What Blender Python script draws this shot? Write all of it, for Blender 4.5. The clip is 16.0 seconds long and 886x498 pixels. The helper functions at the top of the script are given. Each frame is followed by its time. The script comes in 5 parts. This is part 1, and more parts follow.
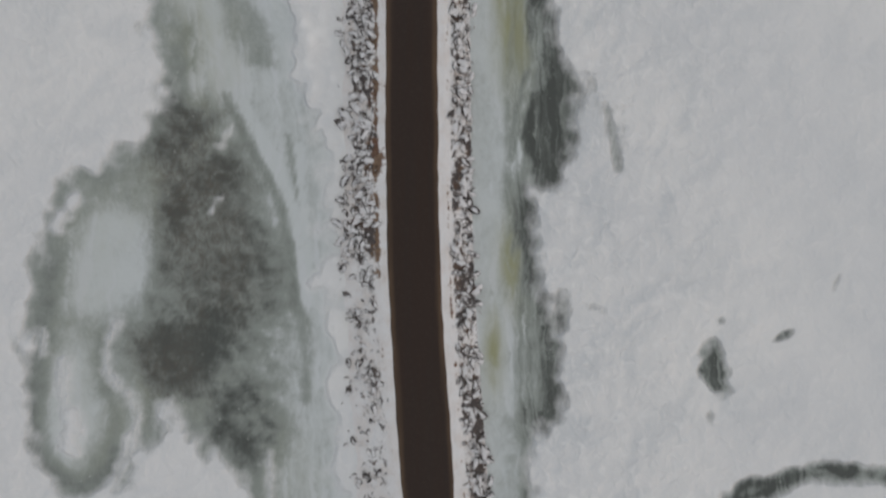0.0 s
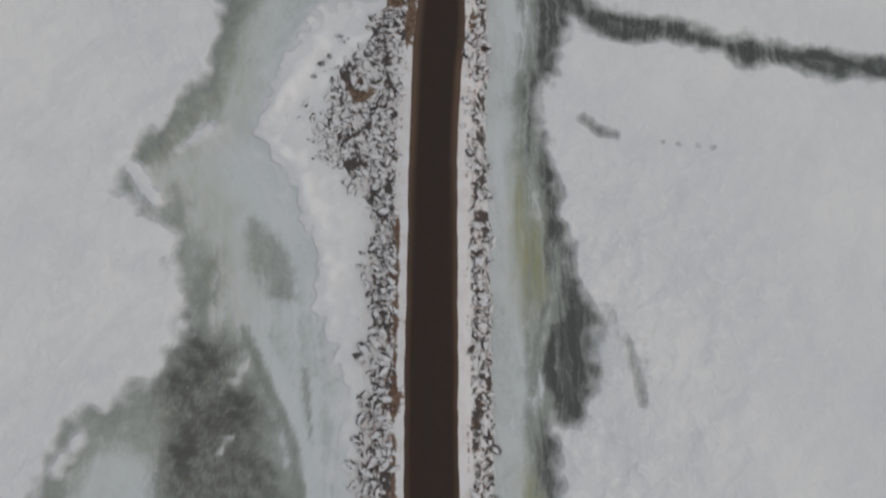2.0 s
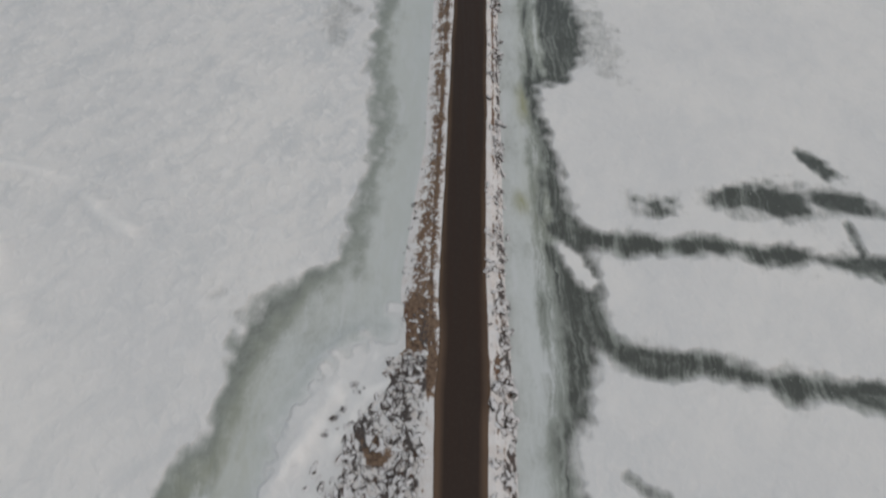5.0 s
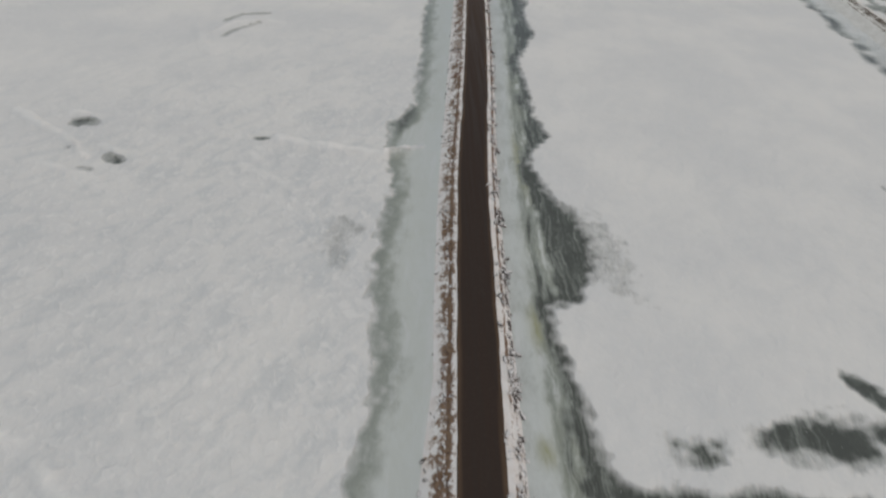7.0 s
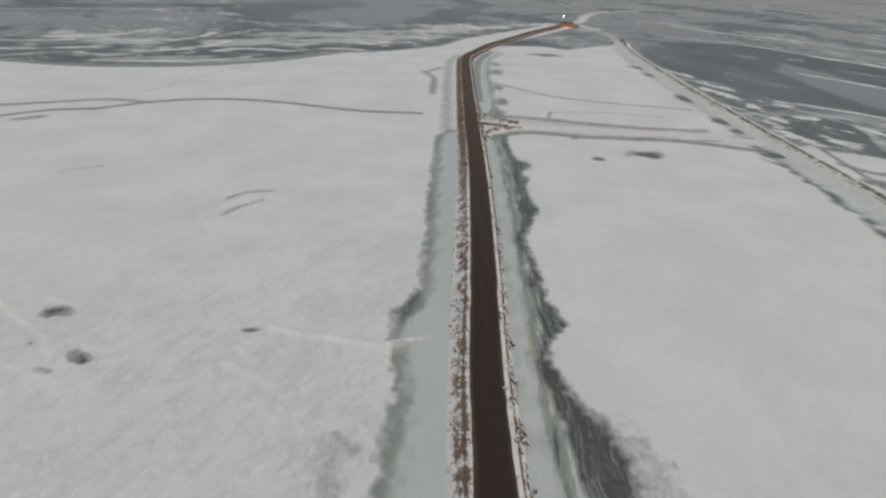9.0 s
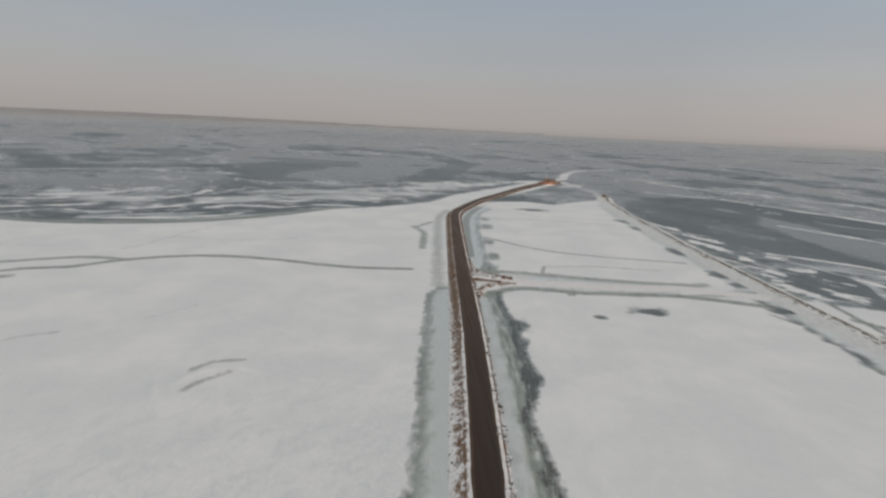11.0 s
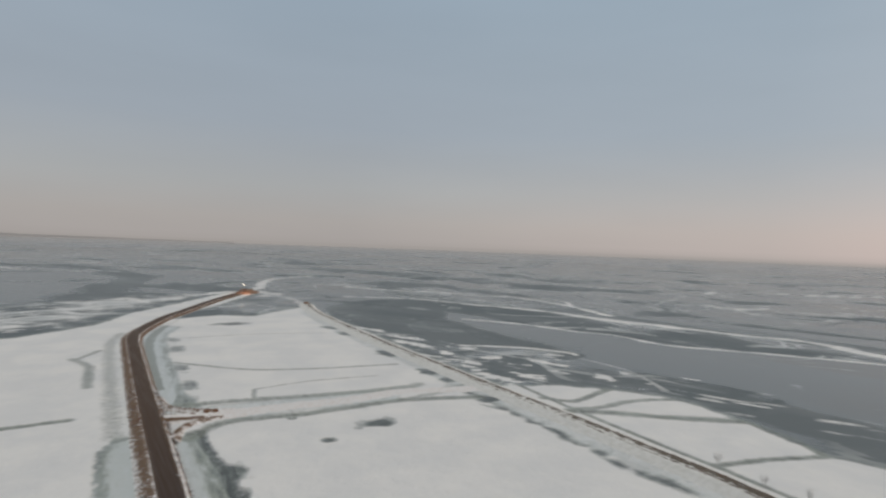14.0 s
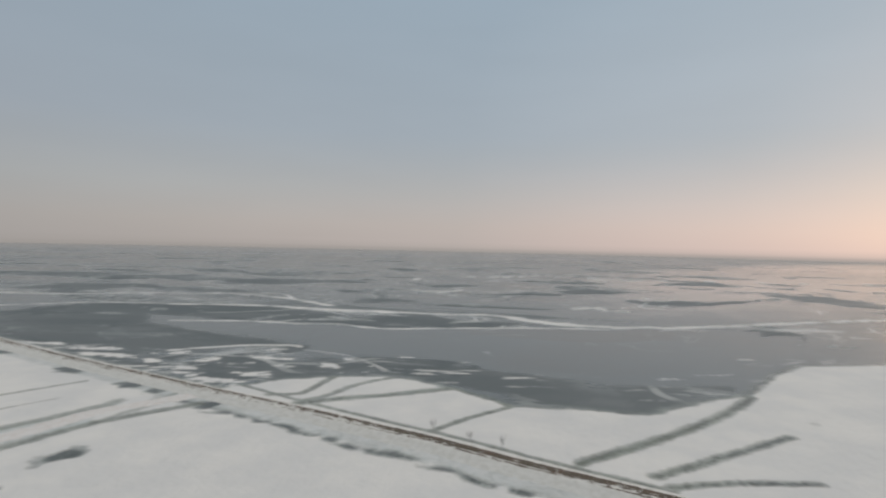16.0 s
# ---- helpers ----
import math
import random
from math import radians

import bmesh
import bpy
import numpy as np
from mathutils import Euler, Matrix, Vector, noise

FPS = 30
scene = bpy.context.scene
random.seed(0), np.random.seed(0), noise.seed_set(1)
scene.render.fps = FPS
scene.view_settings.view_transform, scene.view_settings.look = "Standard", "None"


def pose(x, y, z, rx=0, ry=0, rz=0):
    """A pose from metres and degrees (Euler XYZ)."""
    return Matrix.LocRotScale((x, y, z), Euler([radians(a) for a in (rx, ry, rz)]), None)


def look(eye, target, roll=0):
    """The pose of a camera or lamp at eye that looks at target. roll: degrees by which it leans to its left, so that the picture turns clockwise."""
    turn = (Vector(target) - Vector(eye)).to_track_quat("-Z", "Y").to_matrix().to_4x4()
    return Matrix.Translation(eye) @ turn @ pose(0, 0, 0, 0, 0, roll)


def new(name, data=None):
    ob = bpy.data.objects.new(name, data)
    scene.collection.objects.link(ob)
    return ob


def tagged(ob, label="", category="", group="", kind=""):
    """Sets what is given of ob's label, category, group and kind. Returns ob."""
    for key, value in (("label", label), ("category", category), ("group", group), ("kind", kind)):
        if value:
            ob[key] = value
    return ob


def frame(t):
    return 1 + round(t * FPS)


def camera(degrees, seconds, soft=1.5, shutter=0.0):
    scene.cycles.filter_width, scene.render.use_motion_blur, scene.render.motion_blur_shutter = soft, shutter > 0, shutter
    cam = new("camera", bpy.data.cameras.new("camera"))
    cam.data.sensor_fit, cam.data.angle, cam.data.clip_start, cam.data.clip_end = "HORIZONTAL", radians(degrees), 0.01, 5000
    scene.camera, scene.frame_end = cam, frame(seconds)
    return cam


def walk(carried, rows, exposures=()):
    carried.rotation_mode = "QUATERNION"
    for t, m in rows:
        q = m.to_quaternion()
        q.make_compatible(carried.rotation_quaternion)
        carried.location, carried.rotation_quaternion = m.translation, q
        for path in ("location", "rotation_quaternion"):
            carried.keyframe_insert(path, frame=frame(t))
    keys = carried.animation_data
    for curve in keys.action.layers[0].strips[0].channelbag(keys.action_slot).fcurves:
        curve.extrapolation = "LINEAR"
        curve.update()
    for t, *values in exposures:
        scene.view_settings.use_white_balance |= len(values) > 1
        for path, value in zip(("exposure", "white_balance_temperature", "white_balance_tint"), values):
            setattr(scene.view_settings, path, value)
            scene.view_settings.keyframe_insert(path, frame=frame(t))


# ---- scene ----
cam = camera(78.82, 16.0, soft=2.3, shutter=0.5)
PATH = [
    (0, (0.003, 0.001, 54.999), (2.696, 0.650, 5.076), 83.96),
    (0.5, (-1.003, 3.305, 55.115), (1.433, 6.321, 5.265), 46.54),
    (1, (-2.064, 6.620, 55.105), (0.167, 11.852, 5.429), 31.00),
    (1.5, (-3.023, 9.901, 55.153), (-1.101, 17.362, 5.750), 22.53),
    (2, (-3.792, 13.350, 55.142), (-2.369, 22.875, 6.078), 16.79),
    (2.5, (-4.520, 16.679, 55.104), (-3.667, 28.530, 6.536), 12.62),
    (3, (-5.370, 19.776, 55.167), (-4.984, 34.238, 7.306), 10.21),
    (3.5, (-6.337, 22.754, 55.201), (-6.307, 40.029, 8.280), 8.82),
    (4, (-7.176, 25.837, 55.258), (-7.301, 45.728, 9.385), 7.43),
    (4.2, (-7.488, 27.026, 55.313), (-7.849, 47.756, 9.815), 7.34),
    (6.3, (-10.748, 39.340, 56.083), (-12.498, 71.800, 18.093), 3.84),
    (6.5, (-11.074, 40.588, 56.122), (-12.938, 74.092, 19.054), 3.69),
    (7, (-11.911, 43.835, 56.180), (-14.104, 79.727, 21.439), 3.41),
    (7.5, (-12.732, 47.083, 56.296), (-15.220, 85.212, 24.046), 3.23),
    (8, (-13.635, 50.220, 56.402), (-16.311, 90.443, 26.823), 3.12),
    (8.5, (-14.458, 53.477, 56.370), (-17.376, 95.600, 29.592), 2.97),
    (9, (-15.146, 56.791, 56.325), (-18.305, 100.607, 32.447), 2.82),
    (9.2, (-15.385, 58.136, 56.286), (-18.628, 102.456, 33.368), 2.76),
    (11.3, (-17.582, 72.772, 55.625), (-20.361, 121.843, 46.442), 2.20),
    (11.5, (-17.787, 74.062, 55.572), (-19.822, 123.399, 47.717), 2.32),
    (12, (-18.278, 77.007, 55.450), (-17.364, 126.780, 50.778), 2.32),
    (12.5, (-18.735, 79.681, 55.361), (-12.632, 129.294, 54.216), 2.43),
    (13, (-19.321, 82.076, 55.164), (-6.837, 130.487, 54.434), 2.30),
    (13.5, (-19.941, 84.304, 54.971), (-2.097, 131.008, 54.419), 2.26),
    (14, (-20.338, 86.235, 54.836), (2.813, 130.550, 54.406), 2.14),
    (14.5, (-20.695, 87.503, 54.833), (7.437, 128.836, 54.445), 1.93),
    (15, (-20.914, 88.199, 54.773), (11.840, 125.976, 54.435), 1.80),
    (15.5, (-21.173, 88.680, 54.529), (16.366, 121.705, 54.166), 1.67),
    (16, (-21.154, 89.090, 54.069), (20.753, 116.361, 53.728), 1.38),
]
walk(cam, [(t, look(eye, target, roll)) for t, eye, target, roll in PATH],
     exposures=[(0, 0.0, 6580, 11), (4, 0.02, 6600, 11), (6.5, 0.06, 6760, 10), (9.2, 0.06, 6800, 10), (12, 0.10, 6800, 10), (16, 0.08, 6820, 9)])

# ---- world, sun, lamp ----
SUN_BEARING = 108.0     # degrees to the right of +y
SUN_HEIGHT = 5.0
world = bpy.data.worlds.new("winter_dusk")
scene.world = world
world.use_nodes = True
wn, wl = world.node_tree.nodes, world.node_tree.links
background = wn["Background"]
sky = wn.new("ShaderNodeTexSky")
sky.sky_type, sky.sun_disc = "NISHITA", False
sky.sun_elevation, sky.sun_rotation = radians(SUN_HEIGHT), radians(SUN_BEARING)
sky.air_density, sky.dust_density, sky.ozone_density = 1.0, 2.0, 2.0
coords = wn.new("ShaderNodeTexCoord")
split = wn.new("ShaderNodeSeparateXYZ")
wl.new(coords.outputs["Generated"], split.inputs[0])
veil = wn.new("ShaderNodeValToRGB")      # thin high cloud, by height above the horizon
for n, (at, colour) in enumerate(((0.0, (0.350, 0.332, 0.333)), (0.035, (0.360, 0.347, 0.350)), (0.095, (0.340, 0.357, 0.380)),
                                  (0.20, (0.299, 0.346, 0.410)), (0.42, (0.268, 0.342, 0.428)), (0.62, (0.47, 0.485, 0.49)), (1.0, (0.61, 0.58, 0.555)))):
    stop = veil.color_ramp.elements[n] if n < 2 else veil.color_ramp.elements.new(at)
    stop.position, stop.color = at, (*colour, 1)
wl.new(split.outputs["Z"], veil.inputs[0])
cloud_place = wn.new("ShaderNodeMapping")
cloud_place.inputs["Scale"].default_value = (1.0, 1.0, 5.0)
wl.new(coords.outputs["Generated"], cloud_place.inputs[0])
cloud = wn.new("ShaderNodeTexNoise")
cloud.inputs["Scale"].default_value, cloud.inputs["Detail"].default_value = 1.8, 5.0
wl.new(cloud_place.outputs[0], cloud.inputs["Vector"])
streaky = wn.new("ShaderNodeMapRange")
for value, socket in zip((0.3, 0.7, 0.97, 1.03), list(streaky.inputs)[1:5]):
    socket.default_value = value
wl.new(cloud.outputs[0], streaky.inputs[0])
clouded = wn.new("ShaderNodeVectorMath")
clouded.operation = "SCALE"
wl.new(veil.outputs[0], clouded.inputs[0])
wl.new(streaky.outputs[0], clouded.inputs["Scale"])
# warm glow of the low sun behind the veil
toward = wn.new("ShaderNodeVectorMath")
toward.operation = "DOT_PRODUCT"
toward.inputs[1].default_value = (math.sin(radians(SUN_BEARING)), math.cos(radians(SUN_BEARING)), 0.03)
wl.new(coords.outputs["Generated"], toward.inputs[0])
glow = wn.new("ShaderNodeValToRGB")
for n, (at, colour) in enumerate(((0.0, (0, 0, 0)), (0.25, (0.012, 0.015, 0.016)), (0.65, (0.026, 0.033, 0.037)), (0.92, (0.078, 0.080, 0.081)), (1.0, (0.130, 0.116, 0.114)))):
    stop = glow.color_ramp.elements[n] if n < 2 else glow.color_ramp.elements.new(at)
    stop.position, stop.color = at, (*colour, 1)
wl.new(toward.outputs["Value"], glow.inputs[0])
blush = wn.new("ShaderNodeValToRGB")     # pink band low over the ice
for n, (at, colour) in enumerate(((0.0, (0, 0, 0)), (0.2, (0.02, 0.012, 0.008)), (0.65, (0.070, 0.038, 0.028)), (1.0, (0.165, 0.068, 0.052)))):
    stop = blush.color_ramp.elements[n] if n < 2 else blush.color_ramp.elements.new(at)
    stop.position, stop.color = at, (*colour, 1)
wl.new(toward.outputs["Value"], blush.inputs[0])
low = wn.new("ShaderNodeMapRange")
low.interpolation_type = "SMOOTHSTEP"
for value, socket in zip((0.01, 0.20, 1.0, 0.0), list(low.inputs)[1:5]):
    socket.default_value = value
wl.new(split.outputs["Z"], low.inputs[0])
rosy = wn.new("ShaderNodeMixRGB")
rosy.blend_type, rosy.inputs[0].default_value = "ADD", 1.0
wl.new(low.outputs[0], rosy.inputs[0])
wl.new(glow.outputs[0], rosy.inputs[1])
wl.new(blush.outputs[0], rosy.inputs[2])
scaled = wn.new("ShaderNodeMixRGB")
scaled.blend_type, scaled.inputs[0].default_value = "MULTIPLY", 1.0
scaled.inputs[2].default_value = (0.006, 0.006, 0.006, 1)
wl.new(sky.outputs[0], scaled.inputs[1])
both = wn.new("ShaderNodeMixRGB")
both.blend_type, both.inputs[0].default_value = "ADD", 1.0
wl.new(clouded.outputs[0], both.inputs[1])
wl.new(rosy.outputs[0], both.inputs[2])
total = wn.new("ShaderNodeMixRGB")
total.blend_type, total.inputs[0].default_value = "ADD", 1.0
wl.new(both.outputs[0], total.inputs[1])
wl.new(scaled.outputs[0], total.inputs[2])
wl.new(total.outputs[0], background.inputs[0])
background.inputs[1].default_value = 1.0

sun = bpy.data.lights.new("sun", "SUN")
sun.energy, sun.angle, sun.color = 0.5, radians(20), (1.0, 0.80, 0.66)
b, h = radians(SUN_BEARING), radians(SUN_HEIGHT + 4)
new("sun", sun).matrix_world = look((math.sin(b) * math.cos(h) * 900, math.cos(b) * math.cos(h) * 900, math.sin(h) * 900), (0, 0, 0))


# ---- materials ----
class Nodes:
    """Shorthand for a node material."""

    def __init__(self, name, roughness=0.8):
        self.mat = bpy.data.materials.new(name)
        self.mat.use_nodes = True
        self.n, self.l = self.mat.node_tree.nodes, self.mat.node_tree.links
        self.bsdf = self.n["Principled BSDF"]
        self.bsdf.inputs["Roughness"].default_value = roughness
        self.place = self.n.new("ShaderNodeTexCoord").outputs["Object"]

    def put(self, value, socket):
        if isinstance(value, (int, float)):
            socket.default_value = value
        elif isinstance(value, tuple):
            socket.default_value = (*value, 1.0) if len(value) == 3 and len(socket.default_value) == 4 else value
        else:
            self.l.new(value, socket)

    def noise(self, scale, detail=4.0, rough=0.55, stretch=None, turn=0.0, distort=0.0):
        node = self.n.new("ShaderNodeTexNoise")
        node.inputs["Scale"].default_value, node.inputs["Detail"].default_value = scale, detail
        node.inputs["Roughness"].default_value, node.inputs["Distortion"].default_value = rough, distort
        where = self.place
        if stretch:
            m = self.n.new("ShaderNodeMapping")
            m.vector_type = "TEXTURE"
            m.inputs["Scale"].default_value, m.inputs["Rotation"].default_value = stretch, (0, 0, radians(turn))
            self.l.new(where, m.inputs[0])
            where = m.outputs[0]
        self.l.new(where, node.inputs["Vector"])
        return node.outputs[0]

    def run(self, across, scale, stretch, detail=4.0, rough=0.55, distort=0.0):
        """Noise drawn out along a shore: across is the distance from it, stretch how long the streaks are."""
        where = self.n.new("ShaderNodeSeparateXYZ")
        self.l.new(self.place, where.inputs[0])
        joined = self.n.new("ShaderNodeCombineXYZ")
        self.l.new(across, joined.inputs[0])
        self.l.new(self.math("MULTIPLY", where.outputs[1], 1.0 / stretch), joined.inputs[1])
        node = self.n.new("ShaderNodeTexNoise")
        node.inputs["Scale"].default_value, node.inputs["Detail"].default_value = scale, detail
        node.inputs["Roughness"].default_value, node.inputs["Distortion"].default_value = rough, distort
        self.l.new(joined.outputs[0], node.inputs["Vector"])
        return node.outputs[0]

    def cells(self, scale, warp=0.5, pick=False):
        """Distance from the joints between pieces of irregular shape; pick: a random value for each piece."""
        push = self.n.new("ShaderNodeTexNoise")
        push.inputs["Scale"].default_value, push.inputs["Detail"].default_value = scale * 0.8, 3.0
        self.l.new(self.place, push.inputs["Vector"])
        far = self.n.new("ShaderNodeVectorMath")
        far.operation = "MULTIPLY_ADD"
        far.inputs[1].default_value = (warp / scale * 2,) * 3
        self.l.new(push.outputs["Color"], far.inputs[0])
        self.l.new(self.place, far.inputs[2])
        node = self.n.new("ShaderNodeTexVoronoi")
        node.inputs["Scale"].default_value = scale
        self.l.new(far.outputs[0], node.inputs["Vector"])
        if pick:
            tint = self.n.new("ShaderNodeSeparateXYZ")
            self.l.new(node.outputs["Color"], tint.inputs[0])
            return tint.outputs[0]
        node.feature = "DISTANCE_TO_EDGE"
        return node.outputs["Distance"]

    def math(self, what, a, b=0.0, c=0.0):
        node = self.n.new("ShaderNodeMath")
        node.operation = what
        for v, s in zip((a, b, c), node.inputs):
            self.put(v, s)
        return node.outputs[0]

    def step(self, value, lo, hi, out0=0.0, out1=1.0):
        node = self.n.new("ShaderNodeMapRange")
        node.interpolation_type = "SMOOTHSTEP"
        for v, s in zip((value, lo, hi, out0, out1), node.inputs):
            self.put(v, s)
        return node.outputs[0]

    def mix(self, f, a, b):
        node = self.n.new("ShaderNodeMixRGB")
        for v, s in zip((f, a, b), node.inputs):
            self.put(v, s)
        return node.outputs[0]

    def attribute(self, name):
        node = self.n.new("ShaderNodeAttribute")
        node.attribute_name = name
        return node.outputs["Fac"]

    def bump(self, height, strength, distance):
        node = self.n.new("ShaderNodeBump")
        node.inputs["Strength"].default_value, node.inputs["Distance"].default_value = strength, distance
        self.l.new(height, node.inputs["Height"])
        self.l.new(node.outputs[0], self.bsdf.inputs["Normal"])

    def done(self, colour, roughness=None):
        self.put(colour, self.bsdf.inputs["Base Color"])
        if roughness is not None:
            self.put(roughness, self.bsdf.inputs["Roughness"])
        return self.mat


def ground_material():
    k = Nodes("snow_and_ice")
    cover, frost, algae, blow, lean = (k.attribute(n) for n in ("snow", "frost", "algae", "blow", "lean"))
    gap, lines, silt, coarse = (k.attribute(n) for n in ("gap", "lines", "silt", "coarse"))
    fine, mid, wide = k.noise(1.5, 5, 0.6), k.noise(0.42, 4, 0.6, distort=0.6), k.noise(0.045, 4, 0.55)
    lump = k.noise(0.55, 4, 0.55)
    flow = k.noise(0.42, 4, 0.5, (1.0, 3.6, 1.0), 7, 2.2)
    centred = lambda v, much: k.math("MULTIPLY", k.math("SUBTRACT", v, 0.5), much)
    # snow cover: ragged and feathered by the wind, thinning out to grey before the bare ice
    feather = k.noise(1.5, 4, 0.6, (1.0, 3.4, 1.0), -4)
    edge = k.math("ADD", k.math("ADD", cover, centred(lump, 0.34)), k.math("ADD", centred(fine, 0.14), k.math("ADD", centred(mid, 0.44), centred(feather, 0.34))))
    thin, snow = k.step(edge, 0.06, 0.54), k.step(edge, 0.36, 0.80)
    # cloudy and clear ice by the banks, streaked along the shore
    swirl = k.noise(0.9, 6, 0.62, (1.0, 1.6, 1.0), 7, 2.6)
    drawn = k.math("ADD", gap, k.math("ADD", centred(mid, 1.6), centred(wide, 5.0)))
    broad, thread = k.run(drawn, 0.85, 9.0, 4, 0.55, 0.5), k.run(drawn, 2.6, 26.0, 4, 0.6, 0.3)
    streak = k.math("MULTIPLY", k.math("ADD", centred(broad, 0.85), k.math("MULTIPLY", centred(thread, 0.85), k.step(lines, 0.3, 1.0))), lines)
    pale = k.math("ADD", k.math("ADD", k.math("ADD", frost, centred(swirl, 0.30)), centred(mid, 0.34)), k.math("ADD", centred(fine, 0.10), streak))
    ice = k.mix(k.step(pale, -0.06, 0.5), (0.070, 0.080, 0.074), (0.300, 0.332, 0.308))
    ice = k.mix(k.step(pale, 0.42, 1.0), ice, (0.632, 0.675, 0.678))
    ice = k.mix(k.math("MULTIPLY", k.step(broad, 0.52, 0.66), k.step(pale, 0.5, 0.9, 0.0, 0.55)), ice, (0.68, 0.71, 0.735))
    ice = k.mix(k.math("MULTIPLY", silt, k.step(swirl, 0.3, 0.62, 0.75, 0.25)), ice, (0.118, 0.108, 0.090))
    speck = k.math("MULTIPLY", k.step(k.noise(2.4, 3, 0.55), 0.66, 0.74), k.step(wide, 0.4, 0.6, 0.15, 0.6))
    ice = k.mix(speck, ice, (0.55, 0.58, 0.56))
    ice = k.mix(k.math("MULTIPLY", algae, k.step(flow, 0.35, 0.62, 0.6, 1.0)), ice, (0.335, 0.34, 0.195))
    # the open ice beyond, with drifts blown along it
    def blown(turn):
        a = k.noise(0.026, 6, 0.6, (1.0, 2.6, 1.0), turn, 2.4)
        b = k.noise(0.0055, 6, 0.6, (1.0, 2.6, 1.0), turn, 2.4)
        return k.math("ADD", k.math("MULTIPLY", a, 0.45), k.math("MULTIPLY", b, 0.55))
    # lean 0: running north-west to south-east, 1: west to east
    drift = k.math("ADD", k.math("MULTIPLY", blown(38), k.math("SUBTRACT", 1.0, lean)), k.math("MULTIPLY", blown(-64), lean))
    tone = k.math("ADD", k.attribute("tone"), k.math("MULTIPLY", k.math("SUBTRACT", k.noise(0.0065, 5, 0.55, (1.0, 1.7, 1.0), 35, 1.6), 0.5), k.step(blow, 0.0, 0.4, 0.35, 2.0)))
    plate = k.noise(0.0052, 6, 0.58, (1.0, 1.5, 1.0), 35, 1.2)
    plate_b = k.noise(0.014, 5, 0.55, (1.0, 1.7, 1.0), 50, 1.4)
    rough_ice = k.step(blow, 0.02, 0.22)
    tone = k.math("ADD", tone, k.math("MULTIPLY", k.math("ADD", k.step(plate, 0.50, 0.53, -0.07, 0.09), k.step(plate_b, 0.52, 0.57, -0.05, 0.08)), k.math("MULTIPLY", rough_ice, k.step(lean, 0.2, 1.0, 1.0, 0.45))))
    seam = k.math("SUBTRACT", 1.0, k.step(k.math("ABSOLUTE", k.math("SUBTRACT", plate, 0.505)), 0.0035, 0.011))
    seam_b = k.math("SUBTRACT", 1.0, k.step(k.math("ABSOLUTE", k.math("SUBTRACT", plate_b, 0.61)), 0.004, 0.014))
    seam = k.math("MULTIPLY", k.math("MAXIMUM", seam, seam_b), k.math("MULTIPLY", k.step(k.noise(0.012, 3, 0.5), 0.44, 0.60), rough_ice))
    crack = k.math("SUBTRACT", 1.0, k.step(k.math("ABSOLUTE", k.math("SUBTRACT", k.noise(0.0085, 5, 0.55, (1.0, 1.6, 1.0), 60, 1.5), 0.42)), 0.004, 0.016))
    tone = k.math("SUBTRACT", tone, k.math("MULTIPLY", k.math("MULTIPLY", crack, 0.4), k.math("MULTIPLY", k.step(plate_b, 0.46, 0.58), rough_ice)))
    floe_edge, floe = k.cells(0.0105, 0.55), k.cells(0.0105, 0.55, True)
    few = k.math("MULTIPLY", rough_ice, k.step(lean, 0.2, 1.0, 1.0, 0.4))
    tone = k.math("ADD", tone, k.math("MULTIPLY", k.math("SUBTRACT", floe, 0.5), k.math("MULTIPLY", few, 0.24)))
    split_line = k.math("SUBTRACT", 1.0, k.step(floe_edge, 0.010, 0.028))
    kind = k.noise(0.011, 4, 0.55)
    seam = k.math("MAXIMUM", seam, k.math("MULTIPLY", k.math("MULTIPLY", split_line, few), k.step(kind, 0.53, 0.61)))
    tone = k.math("SUBTRACT", tone, k.math("MULTIPLY", k.math("MULTIPLY", split_line, few), k.step(kind, 0.47, 0.41, 0.0, 0.55)))
    # high tones hold the ice's own colour and the painted distance haze
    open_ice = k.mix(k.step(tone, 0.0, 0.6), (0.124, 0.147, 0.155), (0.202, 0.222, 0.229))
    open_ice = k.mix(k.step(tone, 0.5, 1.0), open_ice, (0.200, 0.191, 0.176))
    white_ice = k.step(k.math("ADD", drift, k.math("MULTIPLY", blow, 0.14)), 0.615, 0.70)
    open_ice = k.mix(k.math("MULTIPLY", white_ice, 0.8), open_ice, (0.68, 0.70, 0.705))
    open_ice = k.mix(k.math("MULTIPLY", seam, 0.75), open_ice, (0.66, 0.68, 0.68))
    ice = k.mix(k.attribute("open"), ice, open_ice)
    white = k.mix(k.step(wide, 0.35, 0.68), (0.790, 0.798, 0.806), (0.872, 0.869, 0.860))
    # drifted lumps, coarse on the windward fields; pale tops and bluish dents paint their shading
    curd, dent_shade = k.noise(0.75, 3, 0.55, distort=0.9), k.noise(0.26, 4, 0.6, (1.0, 1.8, 1.0), -30, 0.8)
    white = k.mix(k.math("MULTIPLY", k.step(dent_shade, 0.44, 0.66), k.math("MULTIPLY", coarse, 0.58)), white, (0.640, 0.672, 0.698))
    white = k.mix(k.math("MULTIPLY", k.step(curd, 0.52, 0.68), k.math("MULTIPLY", coarse, 0.6)), white, (0.93, 0.93, 0.925))
    white = k.mix(k.math("MULTIPLY", k.step(fine, 0.50, 0.72), 0.22), white, (0.88, 0.88, 0.875))
    # cover past one paints crests whiter, as light on them would
    white = k.mix(k.step(cover, 1.02, 1.5), white, (0.93, 0.93, 0.925))
    thin_snow = k.mix(k.math("MULTIPLY", thin, 0.45), ice, white)
